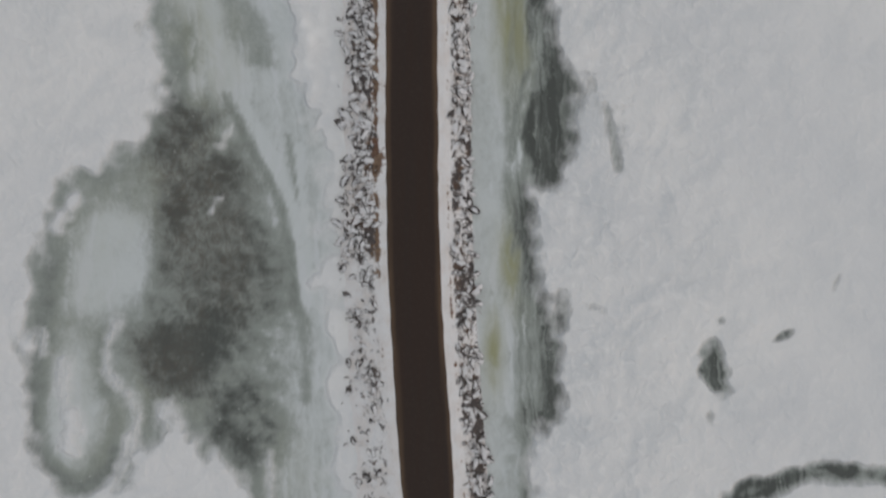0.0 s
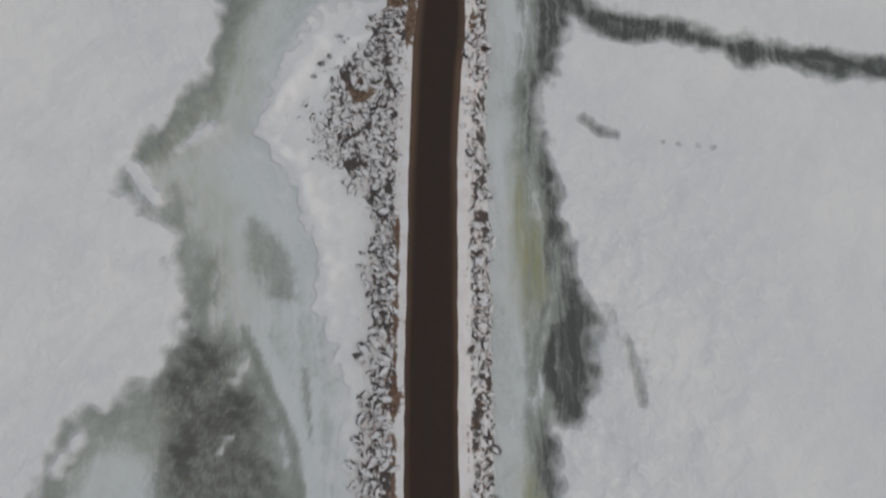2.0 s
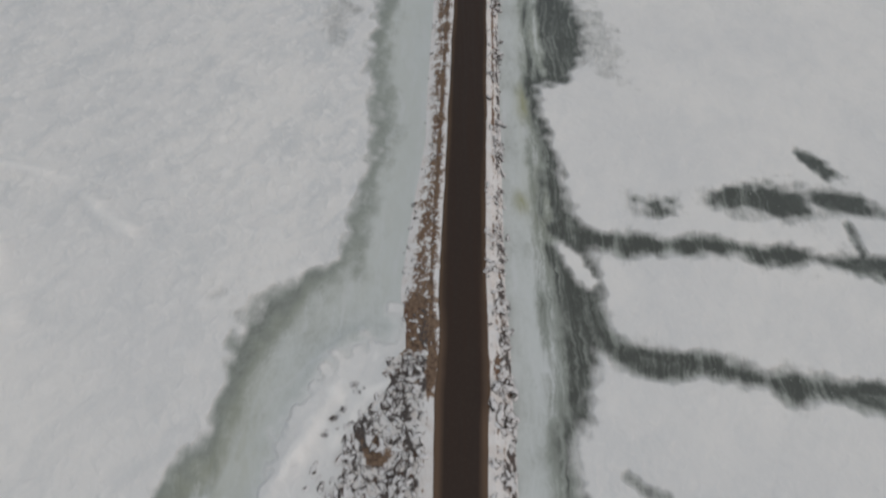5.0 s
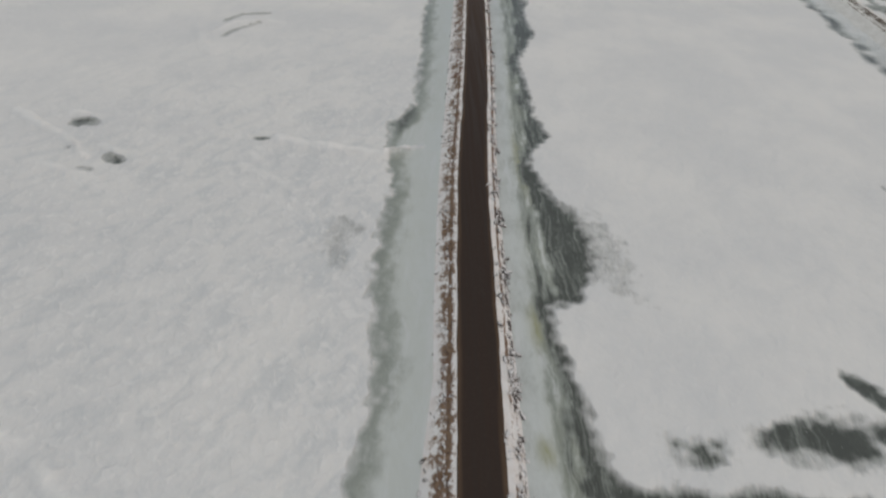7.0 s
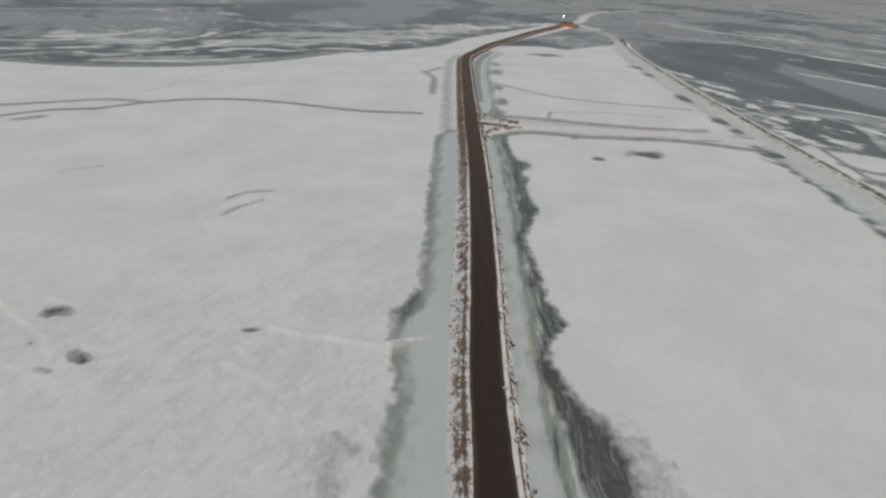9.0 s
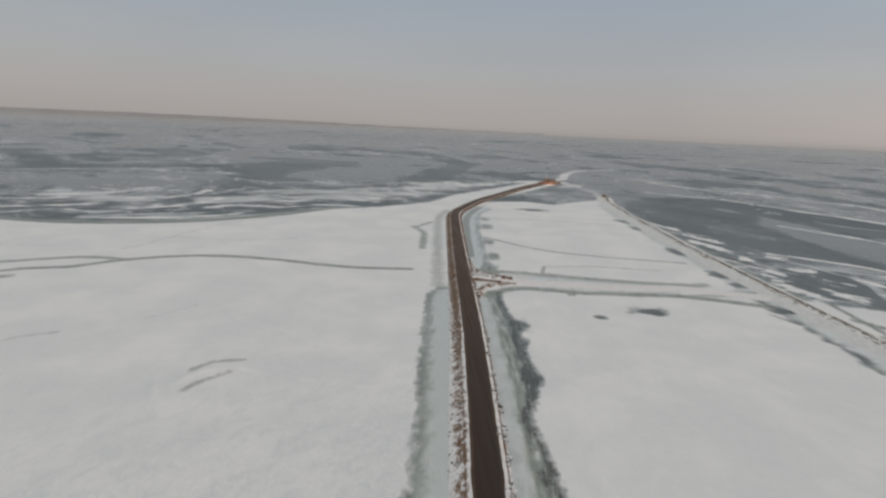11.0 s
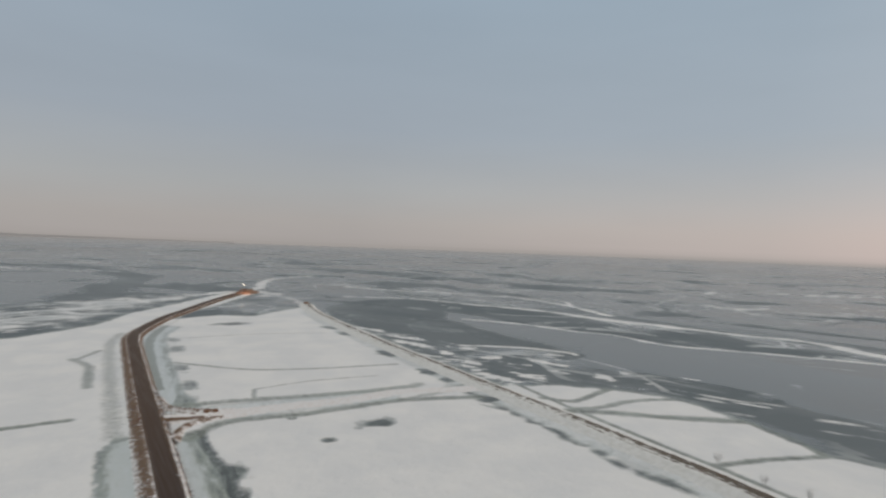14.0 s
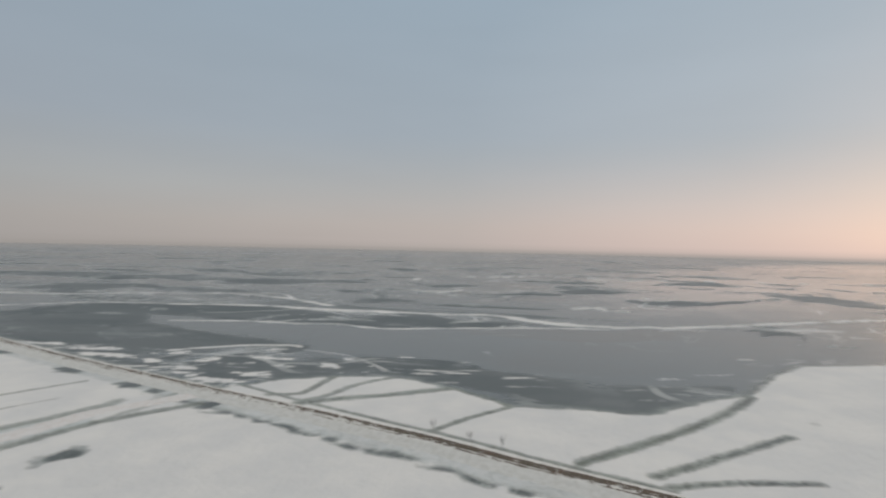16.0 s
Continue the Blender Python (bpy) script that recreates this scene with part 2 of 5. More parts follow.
    height = k.math("ADD", k.math("MULTIPLY", k.math("ADD", mid, curd), k.step(coarse, 0.0, 1.0, 0.3, 0.75)), k.math("MULTIPLY", fine, 0.12))
    k.bump(k.math("MULTIPLY", height, k.step(snow, 0.0, 1.0, 0.2, 1.0)), 0.6, 0.8)
    smooth = k.step(k.math("ADD", tone, k.step(plate, 0.46, 0.56, -0.12, 0.12)), 0.22, 0.52)
    gloss = k.math("ADD", 0.40, k.math("MULTIPLY", k.attribute("open"), k.math("SUBTRACT", k.math("MULTIPLY", smooth, 0.07), 0.315)))
    sheen = k.attribute("sheen")
    gloss = k.math("ADD", gloss, k.math("MULTIPLY", sheen, k.step(smooth, 0.0, 1.0, 0.05, 0.22)))
    k.put(gloss, k.bsdf.inputs["Specular IOR Level"])
    matt = k.math("ADD", 0.30, k.math("MULTIPLY", k.attribute("open"), k.step(smooth, 0.0, 1.0, 0.12, -0.08)))
    matt = k.math("SUBTRACT", matt, k.math("MULTIPLY", sheen, k.step(smooth, 0.0, 1.0, 0.05, 0.12)))
    return k.done(k.mix(snow, thin_snow, white), k.math("ADD", k.math("MULTIPLY", snow, k.math("SUBTRACT", 0.9, matt)), matt))


def bank_material(name="snowy_bank", white=(0.86, 0.855, 0.86), grey=(0.79, 0.752, 0.732), dark=(0.085, 0.053, 0.037), light=(0.295, 0.198, 0.134), red=0.75, gritty=0.5):
    k = Nodes(name, 0.9)
    mud, stony = k.attribute("mud"), k.attribute("stony")
    fine, mid, grit = k.noise(2.6, 6, 0.65), k.noise(0.6, 5, 0.6), k.noise(7.0, 3, 0.6)
    snow = k.mix(k.step(mid, 0.35, 0.7), white, grey)
    # blue-grey mottling paints the shading of rough snow among the stones
    snow = k.mix(k.math("MULTIPLY", k.step(fine, 0.50, 0.66), k.math("MULTIPLY", stony, 0.7)), snow, (0.60, 0.635, 0.68))
    snow = k.mix(k.math("MULTIPLY", k.step(grit, 0.58, 0.72), gritty), snow, (0.45, 0.37, 0.33))
    earth = k.mix(k.step(fine, 0.3, 0.7), dark, light)
    earth = k.mix(k.step(k.noise(0.25, 3, 0.5), 0.52, 0.68, 0.0, red), earth, (0.16, 0.078, 0.05))
    m = k.math("ADD", mud, k.math("MULTIPLY", k.math("SUBTRACT", fine, 0.5), 1.1))
    m = k.math("ADD", m, k.math("MULTIPLY", k.math("SUBTRACT", mid, 0.5), 1.0))
    colour = k.mix(k.step(m, 0.42, 0.60), snow, earth)
    # dark joints between snowed-up stones, wide where the wind has scoured them
    joints, small = k.cells(0.95, 0.42), k.cells(2.1, 0.40)
    scour = k.step(k.noise(0.42, 5, 0.66, distort=0.8), 0.40, 0.66)
    wide = k.math("MULTIPLY", k.math("MULTIPLY", scour, stony), 0.30)
    between = k.math("SUBTRACT", 1.0, k.step(k.math("SUBTRACT", joints, wide), -0.05, 0.03))
    between_small = k.math("SUBTRACT", 1.0, k.step(k.math("SUBTRACT", small, k.math("MULTIPLY", wide, 0.62)), -0.04, 0.03))
    bare = k.math("MULTIPLY", k.math("MAXIMUM", between, k.math("MULTIPLY", between_small, 0.85)), k.step(k.math("MULTIPLY", stony, scour), 0.06, 0.28))
    rock = k.mix(k.step(k.noise(0.33, 4, 0.6), 0.51, 0.65), (0.078, 0.070, 0.070), (0.105, 0.066, 0.048))
    rock = k.mix(k.step(grit, 0.45, 0.7), rock, (0.17, 0.135, 0.115))
    k.bump(k.math("ADD", k.math("ADD", fine, mid), k.math("MULTIPLY", k.math("MULTIPLY", k.step(joints, 0.0, 0.35), stony), 1.2)), 0.6, 0.25)
    return k.done(k.mix(bare, colour, rock))


def road_material():
    k = Nodes("wet_earth_road", 0.75)
    across, worn = k.attribute("across"), k.attribute("worn")
    fine, wide = k.noise(3.0, 6, 0.65), k.noise(0.08, 4, 0.6)
    long = k.noise(1.6, 5, 0.6, (1.0, 40.0, 1.0), 7.5)
    base = k.mix(k.step(long, 0.35, 0.68), (0.035, 0.0230, 0.0182), (0.045, 0.0294, 0.0232))
    base = k.mix(k.math("MULTIPLY", k.step(fine, 0.45, 0.75), 0.35), base, (0.06, 0.044, 0.036))
    rim = k.step(k.math("ADD", across, k.math("MULTIPLY", k.math("SUBTRACT", long, 0.5), 0.45)), 0.72, 1.0)
    base = k.mix(k.math("MINIMUM", k.math("MULTIPLY", rim, k.math("ADD", worn, k.step(wide, 0.35, 0.65, 0.1, 0.5))), 1.0), base, (0.115, 0.076, 0.05))
    k.bsdf.inputs["Specular IOR Level"].default_value = 0.25
    base = k.mix(k.math("MULTIPLY", k.math("SUBTRACT", worn, 0.55), 0.9), base, (0.150, 0.097, 0.068))
    k.bump(fine, 0.3, 0.05)
    return k.done(base, k.step(long, 0.3, 0.7, 0.55, 0.85))


def stone_material():
    k = Nodes("snow_capped_stone", 0.9)
    info = k.n.new("ShaderNodeObjectInfo").outputs["Random"]
    island = k.n.new("ShaderNodeNewGeometry")
    pick = k.math("FRACT", k.math("ADD", info, island.outputs["Random Per Island"]))
    k.place = island.outputs["Position"]
    fine, patch = k.noise(4.5, 4, 0.6), k.noise(1.7, 3, 0.55)
    rock = k.mix(k.step(pick, 0.66, 0.80), (0.076, 0.067, 0.065), (0.135, 0.074, 0.050))
    rock = k.mix(k.step(fine, 0.4, 0.7), rock, (0.14, 0.115, 0.10))
    lee = k.n.new("ShaderNodeVectorMath")       # snow drifted on from one side
    lee.operation = "DOT_PRODUCT"
    lee.inputs[1].default_value = (0.22, -0.18, 0.96)
    k.l.new(island.outputs["Normal"], lee.inputs[0])
    capped = k.math("ADD", lee.outputs["Value"], k.math("MULTIPLY", k.math("SUBTRACT", fine, 0.5), 0.5))
    capped = k.math("ADD", capped, k.math("MULTIPLY", k.math("SUBTRACT", patch, 0.5), 1.9))
    capped = k.math("ADD", capped, k.math("MULTIPLY", k.math("SUBTRACT", pick, 0.5), 0.5))
    return k.done(k.mix(k.step(capped, 0.54, 0.86), rock, (0.76, 0.755, 0.765)))


def plain(name, a, b, scale=3.0, roughness=0.7, metal=0.0):
    k = Nodes(name, roughness)
    k.bsdf.inputs["Metallic"].default_value = metal
    return k.done(k.mix(k.step(k.noise(scale, 5, 0.6), 0.35, 0.65), a, b))


GROUND, BANK, ROAD, STONE = ground_material(), bank_material(), road_material(), stone_material()
DAM = bank_material("snowy_rutted_earth", (0.80, 0.80, 0.785), (0.70, 0.70, 0.675), (0.070, 0.060, 0.048), (0.185, 0.150, 0.118), 0.3, 0.12)


# ---- plan arithmetic ----
def curve(points, step):
    """A smooth line through the points, in steps of about that many metres."""
    p = np.array(points, float)
    p = np.vstack([2 * p[0] - p[1], p, 2 * p[-1] - p[-2]])
    out = []
    for a, b, c, d in zip(p, p[1:], p[2:], p[3:]):
        n = max(2, int(np.hypot(*(c - b)[:2]) / step))
        t = (np.arange(n) / n)[:, None]
        out.append(0.5 * (2 * b + (c - a) * t + (2 * a - 5 * b + 4 * c - d) * t**2 + (3 * b - a - 3 * c + d) * t**3))
    return np.vstack([*out, p[-2]])


def away(x, y, line, reach):
    """Distance of a grid's points from a line of points, up to reach."""
    line, columns, rows = np.array(line, float), x[0], y[:, 0]
    out = np.full(x.shape, float(reach))
    for (ax, ay), (bx, by) in zip(line, line[1:]):
        i0, i1 = np.searchsorted(columns, (min(ax, bx) - reach, max(ax, bx) + reach))
        j0, j1 = np.searchsorted(rows, (min(ay, by) - reach, max(ay, by) + reach))
        if i1 > i0 and j1 > j0:
            px, py, dx, dy = columns[None, i0:i1] - ax, rows[j0:j1, None] - ay, bx - ax, by - ay
            t = np.clip((px * dx + py * dy) / (dx * dx + dy * dy + 1e-9), 0, 1)
            part_ = out[j0:j1, i0:i1]
            np.minimum(part_, np.hypot(px - t * dx, py - t * dy), out=part_)
    return out


def within(x, y, ring, reach):
    """Signed distance from a closed outline, positive inside, between -reach and reach."""
    ring = np.array(ring, float)
    far = away(x, y, np.vstack([ring, ring[:1]]), reach)
    inside = np.zeros(x.shape, bool)
    near = np.nonzero((x > ring[:, 0].min()) & (x < ring[:, 0].max()) & (y > ring[:, 1].min()) & (y < ring[:, 1].max()))
    px, py = x[near], y[near]
    hit = np.zeros(px.shape, bool)
    for (ax, ay), (bx, by) in zip(ring, np.roll(ring, -1, 0)):
        if ay != by:
            hit ^= ((ay > py) != (by > py)) & (px < (bx - ax) * (py - ay) / (by - ay) + ax)
    inside[near] = hit
    return np.where(inside, far, -far)


def ease(v, lo, hi):
    t = np.clip((v - lo) / (hi - lo), 0, 1)
    return t * t * (3 - 2 * t)


def ripple(x, y, size, seed):
    """Smooth noise between about -1 and 1 out of turned waves."""
    rng, out = np.random.RandomState(seed), 0
    for n in range(7):
        a, f = rng.uniform(0, 6.28), rng.uniform(0.6, 1.9) * 6.28 / size
        out = out + np.sin(x * np.cos(a) * f + y * np.sin(a) * f + rng.uniform(0, 6.28) + 1.3 * np.sin((y * np.cos(a) - x * np.sin(a)) * f * 0.6))
    return out / 4.0


def sheet(name, verts, rows, columns, material, **values):
    """A mesh over a grid of rows x columns points, with values at its points."""
    me = bpy.data.meshes.new(name)
    a = np.arange(rows * columns).reshape(rows, columns)
    quads = np.stack([a[:-1, :-1], a[:-1, 1:], a[1:, 1:], a[1:, :-1]], -1).reshape(-1, 4)
    me.vertices.add(rows * columns)
    me.vertices.foreach_set("co", np.asarray(verts, np.float32).ravel())
    me.loops.add(quads.size)
    me.loops.foreach_set("vertex_index", quads.ravel().astype(np.int32))
    me.polygons.add(len(quads))
    me.polygons.foreach_set("loop_start", np.arange(0, quads.size, 4, dtype=np.int32))
    me.polygons.foreach_set("use_smooth", np.ones(len(quads), bool))
    me.update(calc_edges=True)
    for key, value in values.items():
        me.attributes.new(key, "FLOAT", "POINT").data.foreach_set("value", np.asarray(value, np.float32).ravel())
    me.materials.append(material)
    return me


# ---- lines of the plan, in metres ----
ROAD_LINE = curve([(14, -70), (9.0, -45), (4.0, -20.5), (0.05, 0), (-3.4, 24.5), (-4.9, 36), (-6.3, 52), (-7.3, 60), (-9.5, 86.5), (-11.7, 113),
                   (-12.6, 128), (-14.0, 159), (-17.0, 208), (-21.3, 260), (-25.0, 305), (-29.6, 365), (-31.8, 400), (-30.8, 418), (-26.5, 439),
                   (-17, 475), (-4, 509), (22, 577), (49, 636)], 1.0)
EAST_LINE = curve([(112, -140), (107, -40), (103.5, 60), (101, 126), (100.2, 147), (100.3, 172), (99, 190), (97.3, 220), (94, 257), (90.4, 303), (85.5, 378),
                   (83, 470), (84.5, 508), (88.5, 538)], 1.5)
WEST_FOOT = ((-70, 8), (-24, 8), (2, 7.8), (10, 7.4), (17, 7.6), (22, 7.4), (26, 7.8), (30.5, 10.4), (33.3, 13.8), (38.7, 16), (44, 15), (48.2, 11.8), (51, 6.6), (58, 7.2),
             (68, 6.6), (80, 5.6), (90, 5.9), (117, 6.0), (171, 6.6), (275, 6.0), (640, 6.0))
EAST_FOOT = ((-70, 6.4), (2, 6.3), (26, 6.2), (50, 5.3), (92, 4.7), (162, 4.2), (212, 4.0), (250, 4.2), (640, 5.5))
WEST_ICE = [(-12, -48), (-13.2, -26), (-15.7, -23.3), (-18.8, -20.8), (-22.2, -20.4), (-24.2, -23.2), (-26, -26.8), (-30, -27.8), (-33.5, -25.2), (-35.8, -18.3),
            (-36.5, -7.8), (-35.4, 0.8), (-34, 3.2), (-30.6, 5.1), (-28.2, 7.4), (-26.8, 10.5), (-26.6, 14.5), (-28, 18.5), (-30.6, 22.8), (-34.5, 24.3), (-36.6, 26.6),
            (-35.6, 30.2), (-31.6, 36), (-30.3, 41), (-30.6, 49), (-27.2, 55.8), (-21.6, 60.2), (-21.3, 72), (-21.0, 80.7), (-25, 95.7), (-25.3, 114),
            (-27.9, 125), (-28.7, 135.5), (-25.4, 144), (-26.8, 165), (-29.4, 190), (-33.3, 242), (-29, 252), (-22, 253), (8, -48)]
EAST_ICE = [(14.5, -48), (14.9, -22.8), (14.1, -16.5), (17.2, -15.6), (17.2, -12.7), (15.8, -6.9), (13.4, -2), (12.2, 2.6), (10.9, 8.3), (14.1, 8.7), (14.9, 13.6),
            (14.6, 18.9), (12.4, 22.4), (10.9, 26.2), (9.3, 31.5), (6.6, 39), (5.2, 43.4), (7.5, 46), (7.8, 51), (9.0, 57.9), (8.6, 63), (5.0, 72.3),
            (2.9, 82), (0.8, 87), (0.3, 92.5), (4.5, 94.2), (6.7, 103), (5.2, 112), (1.7, 116.5), (-1.6, 124.5), (-2.2, 129.8), (1.7, 136), (-1.2, 144),
            (-2.6, 157), (-4.5, 169), (-0.4, 186), (-2.8, 194), (-4.3, 218), (-9.3, 250), (-21, 250), (-24, 150), (-9, 20), (0, -48)]
NORTH_ICE = [(-22, 268), (-8.5, 274), (-12.5, 296), (-15.5, 348), (-17, 398), (-15, 420), (-8, 440), (-24, 452), (-36, 410), (-30, 330)]

# ---- ground: one sheet of frozen water and snow to the horizon ----
def steps(lo, hi, size):
    return np.linspace(lo, hi, int(round((hi - lo) / size)) + 1)


def outward(start, size, ratio, end):
    out = [start]
    while abs(out[-1]) < abs(end):
        size *= ratio
        out.append(out[-1] + math.copysign(size, end))
    return np.array(out[1:])


gx = np.concatenate([outward(-300, 2.4, 1.07, -4850)[::-1], steps(-300, -110, 2.0)[:-1], steps(-110, -42, 0.75)[:-1], steps(-42, 56, 0.38), steps(56, 215, 1.1)[1:], steps(215, 400, 2.0)[1:], outward(400, 2.4, 1.06, 4850)])
gy = np.concatenate([outward(-36, 0.6, 1.10, -4850)[::-1], steps(-36, 145, 0.38), steps(145, 340, 0.95)[1:], steps(340, 700, 2.0)[1:], outward(700, 2.5, 1.05, 4850)])
fx, fy = np.meshgrid(gx, gy)
ROUGH_11, ROUGH_13, ROUGH_30, ROUGH_90 = (ripple(fx, fy, size, seed) for size, seed in ((11, 73), (13, 74), (30, 72), (90, 71)))
close_by = (1 - ease(fy, 120, 170)) * (1 - ease(fx, 45, 70)) * ease(fx, -120, -90)
wob = 0.9 * ripple(fx, fy, 7.0, 3) * (0.45 + 0.55 * close_by) + 0.5 * ripple(fx, fy, 2.6, 5) * close_by + 0.5 * (1 - close_by) * ripple(fx, fy, 19, 6)

west_edge = within(fx, fy, WEST_ICE, 12) + wob * 0.6 + 0.7 * ripple(fx, fy, 4.0, 9)
east_edge = within(fx, fy, EAST_ICE, 12) + wob * 0.45 + 0.45 * ripple(fx, fy, 3.6, 10)
north_edge = within(fx, fy, NORTH_ICE, 12) + wob
road_off = away(fx, fy, ROAD_LINE[::3], 40)
FIELD = [(-4900, 250), (-900, 265), (-400, 290), (-266, 320), (-216, 324), (-176, 343), (-135, 379), (-105, 414), (-82, 424), (-52, 460), (-38, 506), (-5, 566),
         (30, 632), (46, 655), (62, 640), (20, 545), (-8, 500), (-14, 474), (17, 487), (38, 478), (68, 510), (82, 520), (90, 420), (96, 300),
         (99.8, 262), (121, 256), (137, 243), (152, 224), (151, 196), (144, 168), (154, 150), (163, 127), (190, 115), (214, 101), (261, 93), (289, 84), (320, 50),
         (500, -120), (1200, -500), (4900, -900), (4900, -4900), (-4900, -4900)]
field = within(fx, fy, FIELD, 30) + wob * 1.6
snow = ease(field, -2.5, 2.5)
opened = 1 - ease(field, -6, -0.5)

east_side = fx > np.interp(fy, ROAD_LINE[:, 1], ROAD_LINE[:, 0])
west_edge, east_edge = np.where(east_side, -12.0, west_edge), np.where(east_side, east_edge, -12.0)
inner = np.maximum(np.maximum(west_edge, east_edge), north_edge)
snow *= 1 - ease(inner, -1.9, 1.5)
# cloudy ice by the banks, darker along the snow's edge
frost = np.full(fx.shape, 0.25)
frost = np.where(west_edge > -1.5, 0.44 + 0.13 * ease(fy, 10, 18) * (1 - ease(fy, 40, 52)) + 0.07 * ease(fy, 50, 62) + (0.38 + 0.11 * ease(fy, 50, 62)) * ease(west_edge + 0.5 * ripple(fx, fy * 0.3, 3.0, 15), 0.4, 5.0 - 0.4 * ease(fy, 50, 62)), frost)
west_gap = road_off - np.interp(fy, *np.array(WEST_FOOT).T)
frost = np.where(west_edge > 0.5, np.maximum(frost, 1.0 - 0.5 * ease(west_gap + 0.6 * wob, -0.5, 6.5)), frost)
frost = np.where(north_edge > -1.5, 0.68 + 0.25 * ease(north_edge, 1, 4), frost)
bank_gap = road_off - np.interp(fy, *np.array(EAST_FOOT).T)
lengthwise = ripple(fx + 0.09 * fy, fy * 0.12, 2.2, 16)
frost = np.where(east_edge > -1.5, 0.88 + 0.08 * ROUGH_11 - (0.30 + 0.06 * ease(fy, 50, 65)) * ease(bank_gap + 0.3 * wob, 2.7, 4.0) - (0.28 + 0.14 * ease(fy, 50, 65)) * (1 - ease(east_edge + 0.4 * lengthwise, 0.8, 3.6)) - 0.20 * ease(bank_gap + 0.4 * wob, 5.8, 7.4) + (0.13 + 0.10 * ease(fy, 50, 65)) * lengthwise * ease(bank_gap, 2.5, 4), frost)
# dark clear pockets along the snow's edge
for ring, much in (([(9.8, 17), (12, 19.2), (14.4, 19), (15, 13), (14.8, 10), (13, 8), (11, 10), (10, 13)], 1.0), ([(14.6, -7), (16, -6.6), (17.4, -16), (15.6, -16.5)], 0.7),
                   ([(2.6, 66), (6, 64), (9, 61.5), (9, 56), (7.4, 54), (8, 47.5), (5.4, 44), (4.6, 55)], 0.55), ([(4.2, 65.5), (7, 65), (9.4, 62), (8.6, 58.5), (5, 61)], 0.8),
                   ([(-2, 120), (2, 116.2), (5, 113), (6.2, 106), (7, 103), (5, 97), (3, 93), (1, 97), (1, 101), (0, 108), (-1.6, 115)], 1.0), ([(-1, 135), (2, 137.5), (1.4, 131), (-2, 128)], 0.8), ([(-5.6, 190), (-2.6, 193), (0.4, 188), (-2, 182), (-5.6, 184)], 0.6), ([(-5.4, 224), (-3.6, 219), (-2.2, 204), (-4.6, 207), (-6, 218)], 0.55), ([(-6, 172), (-3.6, 173), (-4.4, 165), (-7, 166)], 0.5),
                   ([(-34, 247), (-31, 246), (-31, 228), (-34, 232)], 0.3), ([(-33.4, 195), (-28.6, 196), (-26.6, 174), (-29, 172), (-31, 186)], 0.25), ([(-28.4, 164), (-25.6, 164), (-25.4, 150), (-27.4, 152)], 0.25),
                   ([(-26.4, 124), (-23.6, 123), (-22.6, 114), (-23.6, 106), (-22.6, 90), (-25.5, 90), (-26, 108)], 0.08), ([(-29, 137), (-25.5, 143), (-23.5, 138), (-27, 132)], 0.5),
                   ([(-23, 59), (-28.5, 53.5), (-30.5, 47), (-30.3, 41), (-32, 35), (-36, 28.5), (-35, 26), (-31, 31), (-27.6, 38), (-27.8, 46), (-25, 52)], 0.24)):
    frost -= 0.8 * much * ease(within(fx, fy, ring, 5) + 0.4 * wob, -1.0, 1.0)
for line, half, much in (([(-2.2, 114), (-2.6, 106), (-1.4, 100), (-1, 93)], 0.3, -0.35), ([(-1.2, 113), (-0.8, 105), (0.2, 97)], 0.22, 0.3), ([(-2, 144), (-2, 130), (-2, 122), (-0.2, 119)], 0.5, -0.35),
                         ([(8.2, 34), (9.4, 29), (11.6, 24), (12.8, 21)], 0.6, -0.3), ([(11, 8), (12, 1), (14, -3), (15, -7)], 0.6, -0.35), ([(9.2, 20), (8.6, 16), (8.8, 11)], 0.3, -0.3),
                         ([(9.9, 21), (9.4, 16), (9.6, 11)], 0.2, 0.25), ([(1, 89), (3, 82), (5, 72), (7, 70)], 0.8, -0.4), ([(-12.8, 9), (-11.4, 2), (-9.7, -5)], 0.3, 0.4), ([(-14, 10), (-12, 3), (-10.6, -3)], 0.25, -0.25)):
    frost += much * (1 - ease(away(fx, fy, curve(line, 2.0), 4) + 0.12 * wob, half * 0.4, half * 1.8))
frost = np.clip(frost, 0.06, 1)
# the clear dark pond, with cloudy islands in it
POND = [(-26.1, 12.8), (-21.1, 12.4), (-18.4, 8.8), (-14.9, 4.1), (-12.2, -1.2), (-10.5, -7.9), (-9.3, -14.6), (-9.2, -21.4), (-12.1, -25.2), (-16.4, -22.2), (-18.5, -19.1),
        (-22.6, -17.3), (-26, -16.6), (-27.7, -12.3), (-26, -8.7), (-26.3, -2), (-27.5, 2.4), (-27.1, 7.6)]
pond = within(fx, fy, POND, 8) + wob * 0.7
frost -= 0.80 * ease(pond, -1.6, 3.2) * (0.76 + 0.22 * ripple(fx, fy, 9, 8) + 0.15 * ripple(fx, fy, 2.8, 18) + 0.10 * ripple(fx, fy, 1.3, 17))
frost = np.where((fx < -26) & (fy < 5) & (fy > -30) & (west_edge > -1), np.minimum(frost, 0.62), frost)
